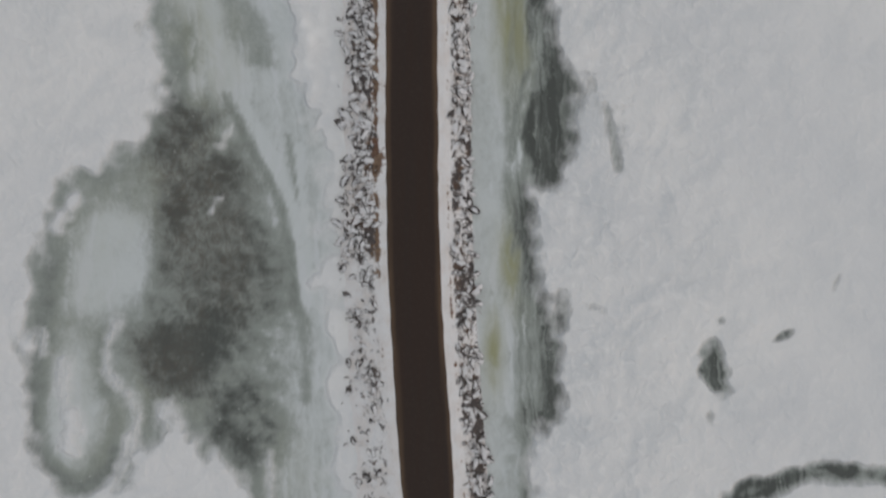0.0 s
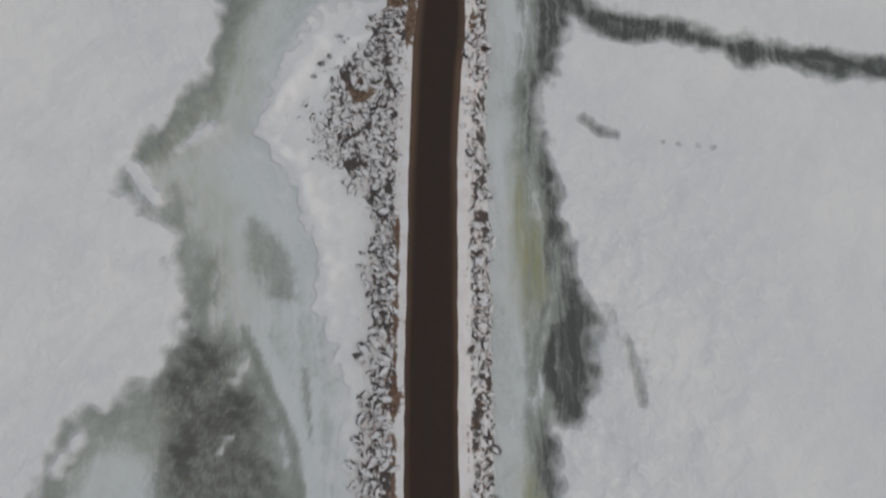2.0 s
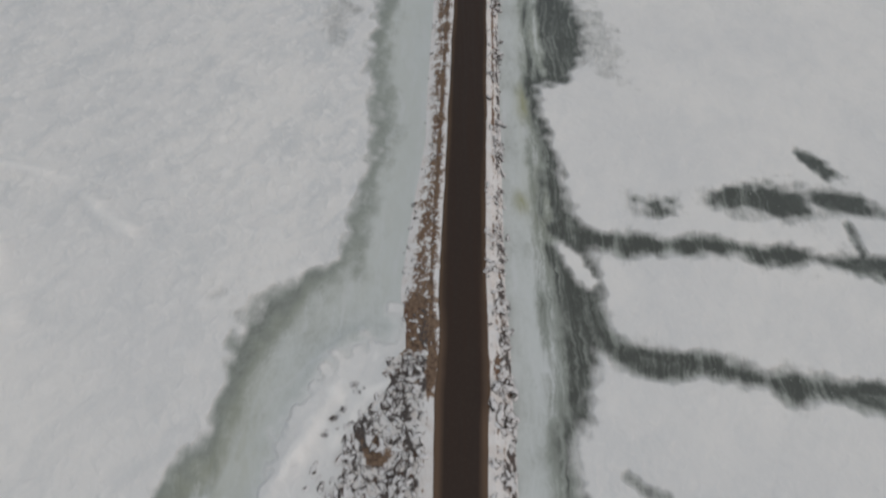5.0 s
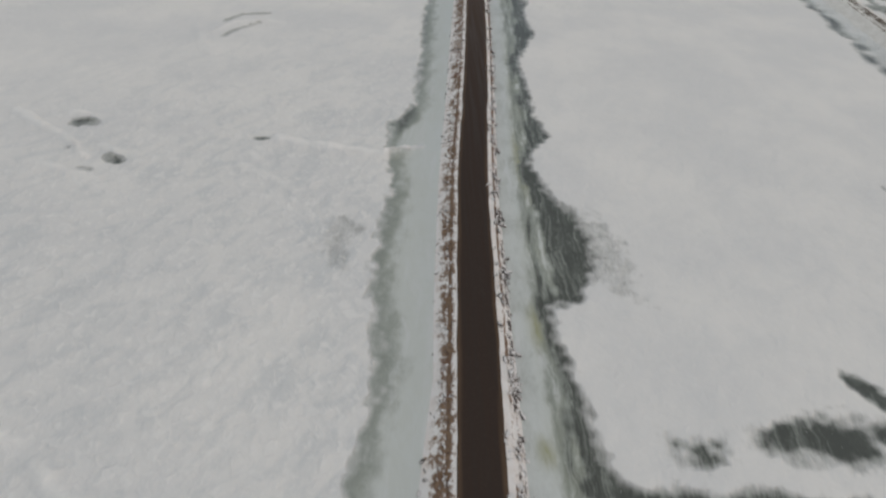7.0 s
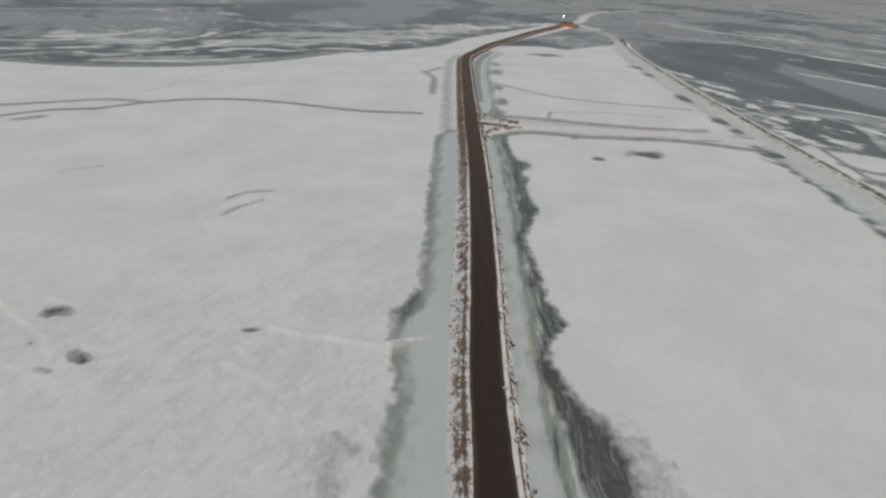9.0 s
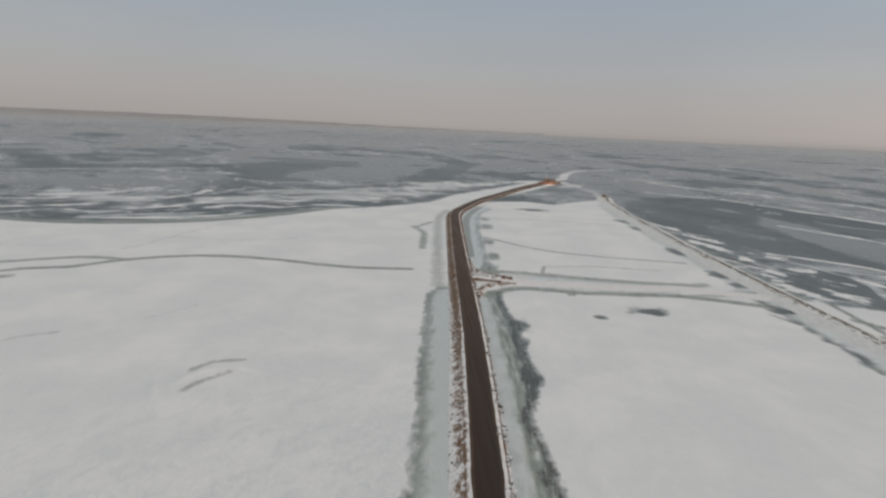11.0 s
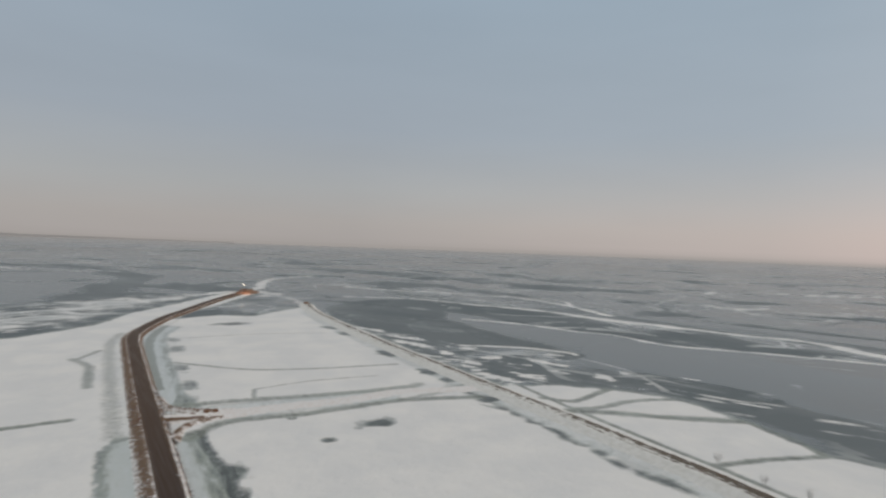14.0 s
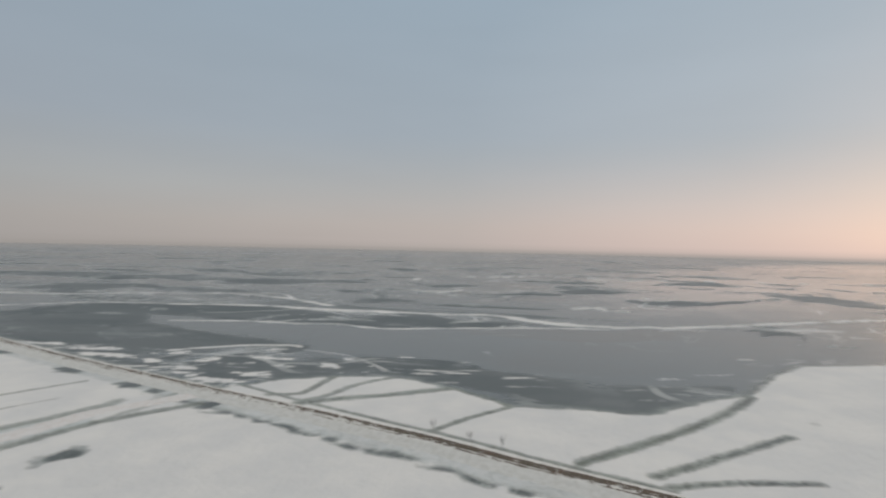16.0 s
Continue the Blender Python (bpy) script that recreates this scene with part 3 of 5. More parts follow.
for ring, much, soft_ in (([(-32.2, -1.2), (-32.9, -5.6), (-32.7, -9.0), (-30.6, -10.3), (-27.9, -9.5), (-26.1, -7.0), (-26.0, -3.1), (-27.3, 0.3), (-30, 0.4)], 0.34, 1.6),
                          ([(-31.9, -12.4), (-33.5, -17.4), (-33.6, -20.8), (-32.3, -24.2), (-29.8, -24.9), (-28.0, -21.9), (-28.9, -18.1), (-30.4, -14)], 0.30, 1.5),
                          ([(-32.4, -19), (-32.6, -22), (-30.8, -24), (-29.2, -22.2), (-30.4, -19.6)], 0.25, 1.2),
                          ([(-13.8, -8.9), (-14, -12.9), (-12.3, -17.4), (-9.7, -18.4), (-9.1, -12.9), (-10.9, -8.6)], 0.34, 1.8),
                          ([(-22.2, 24), (-19.2, 23), (-16.5, 19.8), (-16, 16.4), (-19.6, 16.4), (-21.6, 19.6)], -0.36, 0.9),
                          ([(-26.5, 19), (-24.6, 21), (-23.4, 16), (-25.6, 13.5)], -0.22, 1.5), ([(-27.4, -10.5), (-19.5, -9), (-17.5, -15.5), (-20.5, -18), (-25, -17)], -0.20, 2.0)):
    frost += much * ease(within(fx, fy, ring, 5) + wob * 0.4, -soft_, soft_)
# (points, half width, change): dark and pale lines in the pond's ice
for line, half, much in (([(-20.6, 13.1), (-17.8, 8.9), (-14.4, 4.2), (-12.3, -0.7), (-11.1, -5.7), (-9.2, -11.2), (-8.9, -16)], 0.45, -0.30), ([(-18.9, 12.6), (-16.2, 8.6), (-13.2, 4), (-11.2, -0.8), (-10, -6)], 0.5, 0.30),
                         ([(-34.9, -6), (-35, -18.8), (-34.4, -23.1), (-31.8, -26.2), (-28.5, -26.9), (-26.5, -24.4)], 0.9, -0.18), ([(-29, -11.5), (-29.6, -14), (-28.2, -17.5), (-27, -20), (-27.2, -23)], 0.5, -0.16)):
    frost += much * (1 - ease(away(fx, fy, curve(line, 2.0), 4) + 0.2 * wob, half * 0.3, half * 2.0))
silt = ease(within(fx, fy, [(-27, 12.5), (-21.5, 12), (-17, 4), (-14, -6), (-17, -9), (-24, -6), (-27.5, 2)], 8) + wob, -2.5, 4) + 0.8 * ease(within(fx, fy, [(-27.5, -11), (-20, -9), (-18, -17), (-24, -19)], 6) + wob, -2, 3)
RIBBON = [(-28.1, -10.8), (-28.8, -13.5), (-28.1, -15.7), (-26.2, -17.7), (-24.9, -19.5), (-25.3, -22.7), (-26.3, -27)]
for line, half, much in ((RIBBON, 0.6, 0.58), ([(-32.5, -15.2), (-32.2, -18.4), (-31.6, -21.4), (-31, -23.4)], 0.75, 0.62), ([(-31.2, -20.4), (-31, -23.4)], 1.0, 0.75),
                         ([(-30, 126.4), (-27.5, 126.6), (-24.5, 127.6), (-22, 128.6)], 0.55, 0.95), ([(-35, 27.4), (-33.6, 26.2), (-32, 24.6)], 0.7, 0.7), ([(-31.2, 30.4), (-28.6, 33.2)], 0.55, 0.62),
                         ([(4.2, 66), (6, 63.8), (7.2, 62)], 0.9, 1.0), ([(-20.5, 1), (-20.4, 2.6)], 0.28, 0.8), ([(-22, -19), (-20.6, -21), (-19.4, -24)], 1.1, 0.7),
                         ([(-35, -2), (-33.6, 1.2)], 0.7, 0.75), ([(-20.4, 8), (-19.6, 10)], 0.3, 0.5), ([(-11, -26), (-11.4, -22)], 0.6, 0.6), ([(-34.8, -12), (-34.6, -14.6)], 0.35, 0.5)):
    d = away(fx, fy, curve(line, 2.0), 6) + 0.34 * wob + 0.25 * ripple(fx, fy, 2.4, 19)
    snow = np.maximum(snow, much * (1 - ease(d, half * 0.3, half * 2.2)))
# snow shelf beside the stones
SHELF = [(-22.8, 40), (-22.6, 33.4), (-17.6, 26.8), (-14.5, 21.4), (-12.4, 14), (-9, 9), (-4, 10), (-4, 50), (-18, 50)]
shelf = ease(within(fx, fy, SHELF, 5) + wob * 0.8 + 0.7 * ripple(fx, fy, 3.2, 14), -2.4, 1.4)
snow = np.maximum(snow, shelf * (1.0 + 0.28 * ripple(fx, fy, 3.0, 13)))

# snow drifted on to the ice at the foot of the west bank
foot_drift = west_gap + 0.25 * wob + 1.3 * ripple(fx, fy, 8, 24) + 0.5 * ripple(fx, fy, 3.7, 25)
snow = np.where((~east_side) & (fy > -45) & (fy < 56), np.maximum(snow, 0.95 * (1 - ease(foot_drift, -1.0, 3.4))), snow)

# stained ice
algae = np.zeros(fx.shape)
for cx, cy, wide_, long_ in ((7.1, 24.0, 1.9, 5.6), (10.2, 0.2, 1.5, 4.2), (-3.9, 126, 0.9, 9.0), (5.3, 29.0, 1.0, 5.5), (-0.9, 71.8, 1.0, 1.7), (-1.8, 89, 1.0, 3.5), (9.5, -9, 1.0, 4.0)):
    algae = np.maximum(algae, np.exp(-((fx - cx + 0.13 * (fy - cy)) / wide_) ** 2 - ((fy - cy) / long_) ** 2))
algae = np.maximum(algae, 0.22 * ease(east_edge, 0.5, 2) * ease(bank_gap, 1.5, 3) * (fy > 60) * (0.5 + 0.5 * ripple(fx, fy, 22, 12)))
algae = np.maximum(algae, (0.14 + 0.16 * ease(fy, 10, 18) * (1 - ease(fy, 36, 50))) * ease(west_edge, 0, 3) * (1 - ease(west_edge, 4, 10)))

# drains and cracks: bare lines in the snow (points, half width, how bare)
MARKS = [
    ([(36, -21.5), (42.6, -18.4), (47.5, -17.1), (60, -17.6)], 0.8, 1.0),
    ([(4, 68.4), (9.9, 67.9), (16.3, 68), (23.5, 69.3), (27.8, 68.9), (34.3, 69.3), (40, 68.8), (46.4, 69.3), (70, 71)], 1.2, 1.0),
    ([(7.6, 57.5), (10.8, 53.6), (15.1, 53), (19.1, 53.6), (23, 53), (27.6, 52.4), (30.9, 52.4), (36.2, 52.6), (44, 52.9), (70, 54)], 1.3, 1.0),
    ([(4, 68.2), (16, 68), (28, 69), (46, 69.3), (70, 71)], 2.1, 0.36), ([(10, 54), (19, 53.4), (30, 52.4), (44, 52.9), (70, 54)], 2.2, 0.36),
    ([(40.8, 75), (41.6, 71), (42.4, 67.5)], 0.55, 0.8), ([(26, 74.6), (34, 75.6), (44, 77.4)], 1.0, 0.5),
    ([(25, 76.5), (30, 80.5), (35, 82)], 0.25, 0.35),
    ([(-186, 231), (-176, 242), (-162, 248), (-153, 259), (-137, 270), (-120, 275), (-100, 275), (-82, 272), (-67, 270), (-43, 272.5)], 1.4, 0.9),
    ([(-30, 252), (-33.5, 290), (-37.5, 340), (-41, 395), (-38, 425)], 2.6, 0.5), ([(-20, 300), (-23, 350), (-24, 400), (-18, 440), (-6, 480)], 1.6, 0.35),
    ([(-164, 303), (-136, 304), (-119, 306), (-102, 315)], 0.8, 0.4), ([(-79, 177), (-76, 182), (-70, 184)], 0.7, 0.6), ([(-76, 168), (-74, 173), (-70, 178)], 0.8, 0.55),
    ([(-131, 184), (-128, 188), (-122, 192)], 0.7, 0.5), ([(-107, 205), (-103, 211), (-99, 218)], 0.7, 0.35), ([(-197, 244), (-188, 249), (-176, 257), (-165, 262), (-149, 261)], 1.5, 0.8),
    ([(-163, 274), (-158, 291), (-156, 308), (-150, 335), (-136, 362)], 0.9, 0.45), ([(-220, 271), (-207, 273), (-190, 276)], 0.8, 0.35), ([(-178, 228), (-173, 233)], 2.2, 0.7),
    ([(-270, 322), (-220, 321), (-170, 339), (-134, 372), (-113, 405)], 2.4, 1.0),
    ([(-14, 277), (9, 276), (37, 273), (64, 273.5)], 2.2, 0.75),
    ([(-11, 246), (-6, 253), (2, 256), (17.5, 255), (42, 257), (56, 258), (84, 252)], 2.1, 0.8),
    ([(50, 264), (60, 271), (70, 275)], 2.4, 0.7), ([(58, 259), (72, 262), (90, 263)], 1.6, 0.6), ([(70, 267), (88, 269)], 1.1, 0.5),
    ([(-13, 401), (28, 405), (65, 399)], 1.0, 0.55),
    ([(-13.6, 342), (0, 330), (15, 319), (40, 313), (75, 310)], 1.1, 0.7),
    ([(10.8, 288.5), (32, 293.5), (60, 293.4)], 0.8, 0.55),
    ([(10.8, 288.5), (9, 277)], 0.8, 0.6),
    ([(105, 243), (113, 235), (125, 239), (137, 243)], 1.5, 0.8),
    ([(104, 227), (115, 221), (128, 211), (151, 197)], 2.4, 0.85),
    ([(106, 228), (116, 226), (135, 228), (150, 224)], 1.6, 0.75),
    ([(109, 176), (127, 173), (144, 168)], 1.2, 0.85),
    ([(144, 168), (150, 178), (152, 196)], 1.2, 0.8),
    ([(112, 132.6), (133, 123.7), (157, 114.4), (185, 106), (210, 101)], 2.0, 0.9),
    ([(114.6, 115.5), (131.5, 106.6), (150, 97.6), (168, 88.5)], 1.7, 0.85),
    ([(111, 111), (121.8, 99.4), (133.6, 82.8)], 1.4, 0.85),
    ([(107, 260), (106.5, 225), (107.5, 190), (108.5, 165), (108, 140), (109, 110)], 0.9, 0.85),
    ([(11.0, 40.9), (11.9, 40.4), (13.4, 39.7), (15, 39.6)], 0.42, 0.75),
    ([(17.8, 18), (19, 14.5), (20, 11.5)], 0.4, 0.65), ([(15.8, 20.5), (17.5, 17)], 0.5, 0.4),
    ([(15.6, -2), (16.4, -5.5)], 0.5, 0.55), ([(19, -3.2), (21, -3.6)], 0.4, 0.4),
    ([(-53, 362), (-50, 356), (-45, 345), (-43, 322), (-42, 310)], 1.7, 0.7), ([(-52, 358), (-44, 378)], 1.3, 0.7),
]
bare, core = np.zeros(fx.shape), np.zeros(fx.shape)
for line, half, much in MARKS:
    steady = 0.35 if line[0][1] > 95 else 1.0
    d = away(fx, fy, curve(line, 6.0), 6 * half + 3) + steady * (wob * 0.4 * min(half, 1.6) + 0.45 * half * ROUGH_13)
    bare = np.maximum(bare, much * (1 - ease(d, half * 0.1, half * 2.1 + 0.4)))
    core = np.maximum(core, much * (1 - ease(np.abs(d + 0.15 * wob), half * 0.12, half * 0.65)))
marks = bare.copy()
# wet hollows (middle, half sizes, turn, how bare)
for cx, cy, a, c, turn, much in ((20.2, 39.6, 0.5, 0.4, 0, 0.5), (22.0, 39.6, 0.6, 0.45, 0, 0.55), (24.2, 39.8, 0.6, 0.4, 0, 0.5), (25.8, 39.9, 0.5, 0.35, 0, 0.5), (12.3, 36.6, 0.5, 1.3, 0, 0.35),
                                 (32.7, -7.8, 1.5, 2.9, 24, 1.1), (33.0, -13, 0.7, 0.9, 0, 0.5), (39.9, -3.6, 1.5, 0.5, 35, 0.8), (33, -2.9, 0.6, 0.5, 0, 0.6), (45, 3, 0.5, 1.2, -15, 0.45),
                                 (39.2, 84.2, 1.4, 3.8, 48, 1.1), (16.5, 74.6, 3.2, 2.0, 0, 1.0), (30.6, 77.3, 7.0, 3.0, 10, 1.1), (41, 78.2, 6.4, 2.0, -6, 1.0), (35.5, 80.5, 1.5, 1.2, 0, 0.5), (32, 77.5, 12, 4.4, 6, 0.40), (16.5, 74.6, 5, 3, 0, 0.36), (61.6, 128.8, 0.8, 1.2, 0, 0.6),
                                 (-86, 126, 2.0, 1.5, 0, 0.85), (-87.6, 125, 1.2, 0.9, 0, 0.6), (-83, 117.6, 1.5, 1.0, 0, 0.8), (-73.5, 115.4, 2.0, 1.3, -20, 0.95), (-75.4, 116.2, 1.0, 1.0, 0, 0.7), (-77, 112.3, 2.4, 0.8, 10, 0.6), (-51.6, 126.2, 2.6, 0.6, 5, 0.8),
                                 (-28.4, 127, 0.9, 0.7, 0, 0.5),  (38.6, 239, 6.0, 4.2, 0, 1.0), (21.7, 230.5, 2.0, 2.4, 30, 0.9), (16.4, 252, 1.6, 1.2, 0, 0.8),
                                 (-4.2, 219, 3.6, 5.6, 0, 0.95), (-3.0, 205, 1.3, 5, -12, 0.7), (55, 258.5, 6, 2.6, 0, 0.85), (20, 446, 12, 6, 5, 0.95),
                                 (74, 418, 4, 8, 20, 0.9), (77.5, 394, 4, 8, 20, 0.85), (79.5, 333, 4.5, 8, 15, 0.9), (83, 292, 4.5, 6, 10, 0.85), (84.5, 277, 4, 5, 10, 0.8),
                                 (86, 248, 5.0, 4.2, 0, 1.0), 
                                 (187, 82, 4, 2, 0, 0.4), (-31, 102, 3.6, 7.5, 0, 0.40), (9.3, 104.5, 4.4, 11, 15, 0.43), (18.3, 16.5, 2.2, 5, 25, 0.30), (-29, 54, 4, 1.4, 50, 0.4), (-33, 55, 4, 3, 30, 0.25), (-12.6, 372, 4.4, 9, 0, 0.75), (-13.2, 398, 3.6, 8, 0, 0.7), (-12, 332, 4, 8, 0, 0.75), (-10, 302, 3.4, 8, 0, 0.75), (-11, 282, 4, 6, 0, 0.6)):
    t = radians(turn)
    u, v = (fx - cx) * math.cos(t) + (fy - cy) * math.sin(t), (fy - cy) * math.cos(t) - (fx - cx) * math.sin(t)
    r = np.hypot(u / a, v / c) + 0.42 * wob * min(1.0, 1.6 / a + 0.35) + (0.3 * ROUGH_11 if a > 1.4 else 0)
    blot = 1 - ease(r, 0.25, 1.6)
    if much > 0:
        bare = np.maximum(bare, much * blot)
    else:
        snow = np.maximum(snow, -much * blot)
# uneven wet fringe along the old causeway
east_off = away(fx, fy, EAST_LINE[::2], 30) + 0.5 * wob
on_west = fx < np.interp(fy, EAST_LINE[:, 1], EAST_LINE[:, 0])
fringe = np.exp(-((east_off - 12.6 - 1.2 * ROUGH_30) / 2.4) ** 2) * ease(ROUGH_13 + 0.6 * ROUGH_11 + 0.3 * ROUGH_30, -1.5, 0.5) * on_west * ease(fy, 60, 80) * (1 - ease(fy, 255, 300))
bare = np.maximum(bare, 0.85 * fringe)
snow *= 1 - bare
distant = ease(fy, 85, 120)
spots = np.where(bare > marks + 0.02, bare, 0)
frost = np.where(bare > 0.15, np.minimum(frost, 0.45 - (0.28 - 0.07 * distant) * ease(marks, 0.45, 0.95) - (0.20 - 0.10 * distant) * core - 0.40 * ease(spots, 0.45, 0.95)), frost)

# pale ice along the foot of the east dam, and between the two lines of the side track
strip = (1 - ease(east_off, 9.5, 13)) * on_west * (fy < 500)
snow *= 1 - 0.5 * strip
frost = np.where(strip > 0.05, np.clip(0.74 - 0.72 * ease(bare, 0.1, 0.8), 0, 1), frost)
side = within(fx, fy, [(-20, 274), (64, 272), (55, 259), (-12, 257), (-18, 262)], 6)
snow *= 1 - 0.55 * ease(side, -1, 2)
frost = np.maximum(frost, 0.8 * ease(side, -1, 2))

# ridges of pushed-up white ice and smooth clear ice beyond the dam (points, half width, how white)
clear = np.zeros(fx.shape)
RIDGES = [
    ([(231, 521), (265, 480), (283, 439), (293, 401), (306, 382), (318, 357), (336, 313), (355, 287), (349, 255), (341, 223), (351, 195), (375, 172), (385, 156), (455, 104), (560, 24), (760, -160)], 4.0, 0.95),
    ([(283, 424), (297, 395), (315, 356)], 7, 1.0), ([(352, 270), (345, 235), (352, 196)], 7, 1.0),
    ([(275, 598), (318, 574), (329, 529), (328, 483), (315, 423)], 4.0, 0.85),
    ([(180, 433), (202, 408), (215, 391), (226, 361), (242, 344), (245, 308), (264, 287), (277, 275), (307, 243), (327, 218), (344, 193)], 2.2, 0.9),
    ([(127, 341), (154, 327), (171, 309), (172, 301)], 2.2, 0.9), ([(168, 294), (171, 279), (171, 263), (165, 247), (159, 234)], 1.4, 0.45),
    ([(778, 572), (819, 534), (874, 504)], 6, 0.9), ([(940, 458), (920, 407), (913, 358), (973, 315)], 7, 0.8), ([(497, 466), (500, 431), (540, 427)], 5, 0.8), ([(638, 571), (696, 597)], 6, 0.8),
    ([(452, 252), (470, 238), (452, 226), (464, 210)], 4.5, 0.8), 
    ([(846, 535), (1007, 468), (953, 364), (1017, 280), (1124, 92), (1257, -48)], 6, 0.7), ([(264, 631), (348, 539), (334, 490)], 2.6, 0.75), ([(176, 710), (216, 659), (264, 631)], 4, 0.8),
    ([(141, 600), (206, 565), (237, 517)], 3, 0.75), ([(52, 650), (75, 700), (105, 815), (180, 900)], 6.0, 0.75), ([(88, 538), (86, 585), (79, 612), (76, 640), (72, 668)], 4.0, 0.48),
    ([(-246, 405), (-224, 414), (-218, 440), (-218, 458)], 4, 0.95), ([(-219, 369), (-201, 385), (-193, 407), (-193, 427)], 4, 0.95), ([(-182, 386), (-169, 400), (-142, 400), (-124, 418), (-100, 421)], 3.6, 0.95),
    ([(-224, 335), (-202, 341), (-180, 350), (-161, 364), (-153, 379)], 3.2, 0.95), ([(-207, 437), (-206, 462), (-203, 473)], 3.5, 0.8), ([(-113, 458), (-98, 448)], 4, 0.8),
    ([(-360, 585), (-310, 578), (-259, 581)], 5, 0.8), ([(-359, 967), (-227, 1035), (-180, 995), (-81, 963), (-44, 957)], 7, 0.8), ([(-86, 585), (-64, 582), (-44, 605), (-32, 579)], 6, 0.9),
    ([(-20, 590), (10, 628), (40, 650)], 7, 0.95), ([(38, 655), (62, 652), (78, 632), (66, 612)], 9, 1.0), ([(-300, 400), (-270, 425), (-262, 460)], 4, 0.85), ([(-290, 350), (-262, 366), (-245, 378)], 3.5, 0.9), ([(-330, 372), (-300, 380), (-280, 395)], 3.5, 0.8),
    ([(-170, 430), (-150, 428), (-135, 440)], 3.0, 0.7), ([(-60, 500), (-75, 470), (-95, 462)], 5, 0.8), ([(-66, 545), (-80, 530), (-70, 515)], 4, 0.7),
]
broken = ease(ripple(fx * 0.45, fy, 17, 95) + 0.6 * ROUGH_30, -0.9, 0.5)
for line, half, much in RIDGES:
    d = away(fx, fy, curve(line, 12.0), half * 6 + 4) + wob * half * 0.25
    if line[0][0] < 45:
        much = much * (0.25 + 0.75 * broken)
    snow = np.maximum(snow, much * (1 + 0.2 * wob + 0.3 * ROUGH_90) * (1 - ease(d + half * 0.45 * ROUGH_30, half * 0.2, half * 1.7)))
for ring in ([(190, 480), (215, 391), (245, 340), (270, 283), (327, 218), (364, 154), (400, 118), (330, 88), (230, 105), (192, 150), (193, 225), (175, 290), (168, 360), (165, 440)],
             [(-345, 829), (-171, 950), (-25, 940), (50, 778), (19, 629), (-22, 598), (-91, 583), (-134, 587), (-174, 547), (-210, 538), (-269, 627)],
             [(285, 430), (330, 330), (352, 262), (346, 210), (360, 175), (470, 95), (560, 40), (580, 120), (470, 190), (420, 270), (380, 350), (330, 440)]):
    clear = np.maximum(clear, ease(within(fx, fy, ring, 25) + wob * 3, -6, 6))
# ragged sheets of white ice frozen in along the dam, thin wisps off the shore
u_, v_ = (fx * 0.55 - fy * 0.84) / 2.2, fx * 0.84 + fy * 0.55
ragged = ripple(u_, v_, 15, 91) + 0.55 * ripple(u_, v_, 6, 92) + 0.25 * wob
SHEETS = [(99, 262), (121, 258), (137, 246), (152, 226), (160, 240), (168, 262), (171, 295), (150, 330), (125, 350), (105, 400), (90, 430), (93, 340)]
sheets = ease(within(fx, fy, SHEETS, 20) + 3 * wob, -3, 5)
snow = np.maximum(snow, sheets * 0.95 * ease(ragged + 0.45 * (1 - ease(east_off, 12, 30)), 0.30, 1.0))
WISPS = [(154, 214), (160, 243), (172, 262), (186, 246), (197, 222), (195, 190), (215, 150), (262, 108), (225, 108), (180, 130), (158, 170)]
wisps = ease(within(fx, fy, WISPS, 20) + 3 * wob, -4, 6)
snow = np.maximum(snow, wisps * 0.62 * ease(ripple(u_ * 0.6, v_, 17, 93) + 0.5 * ripple(u_ * 0.5, v_, 7, 94), 0.45, 1.1))
# broken pale ice heaped along the north-west shore
FLOES = [(-330, 330), (-230, 336), (-170, 355), (-120, 425), (-75, 440), (-45, 505), (-8, 575), (40, 655), (-20, 640), (-80, 600), (-130, 520), (-210, 500), (-330, 470)]
floes = ease(within(fx, fy, FLOES, 30) + 4 * wob, -4, 14)
heaped = ripple(fx * 0.4 + 0.1 * fy, fy, 13, 96) + 0.6 * ripple(fx * 0.5, fy, 6, 97)
snow = np.maximum(snow, floes * 0.80 * ease(heaped + 0.5 * ease(fx, -150, -60) - 0.1, 0.25, 1.2))
for cx, cy, a, c in ((290, 108, 5, 1.6), (174, 207, 6, 1.2), (186, 243, 5, 0.9)):
    r = np.hypot(((fx - cx) * 0.55 - (fy - cy) * 0.84) / a, ((fy - cy) * 0.55 + (fx - cx) * 0.84) / c) + 0.3 * wob
    snow = np.maximum(snow, 0.95 * (1 - ease(r, 0.6, 1.3)))

# drifts lie in patches, few on the smooth ice; each sheet of ice has its own tone, plus painted haze
shore = -within(fx, fy, FIELD, 160)
blow = (0.40 - 0.12 * ease(np.hypot(fx, fy), 380, 650) * (fx > 100) + 0.62 * (1 - ease(shore, 60, 150)) * ease(-fx, -20, 30) - 0.25 * (1 - ease(shore, 25, 70)) * (fx > 100)) * (1 - 0.85 * clear)
# tone climbs with distance, haze put into the ice's colour
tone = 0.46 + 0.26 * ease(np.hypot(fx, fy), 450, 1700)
tone = np.where(fx < 20, tone - 0.2 * (1 - ease(shore, 60, 140)), tone)
tone = np.where(fx > 95, tone - (0.10 - 0.06 * ease(fy, 240, 300)) * (1 - ease(shore + 6 * wob, 20, 75)), tone)
tone = tone + (np.where(fx > 60, 0.60, 0.42) - tone) * clear
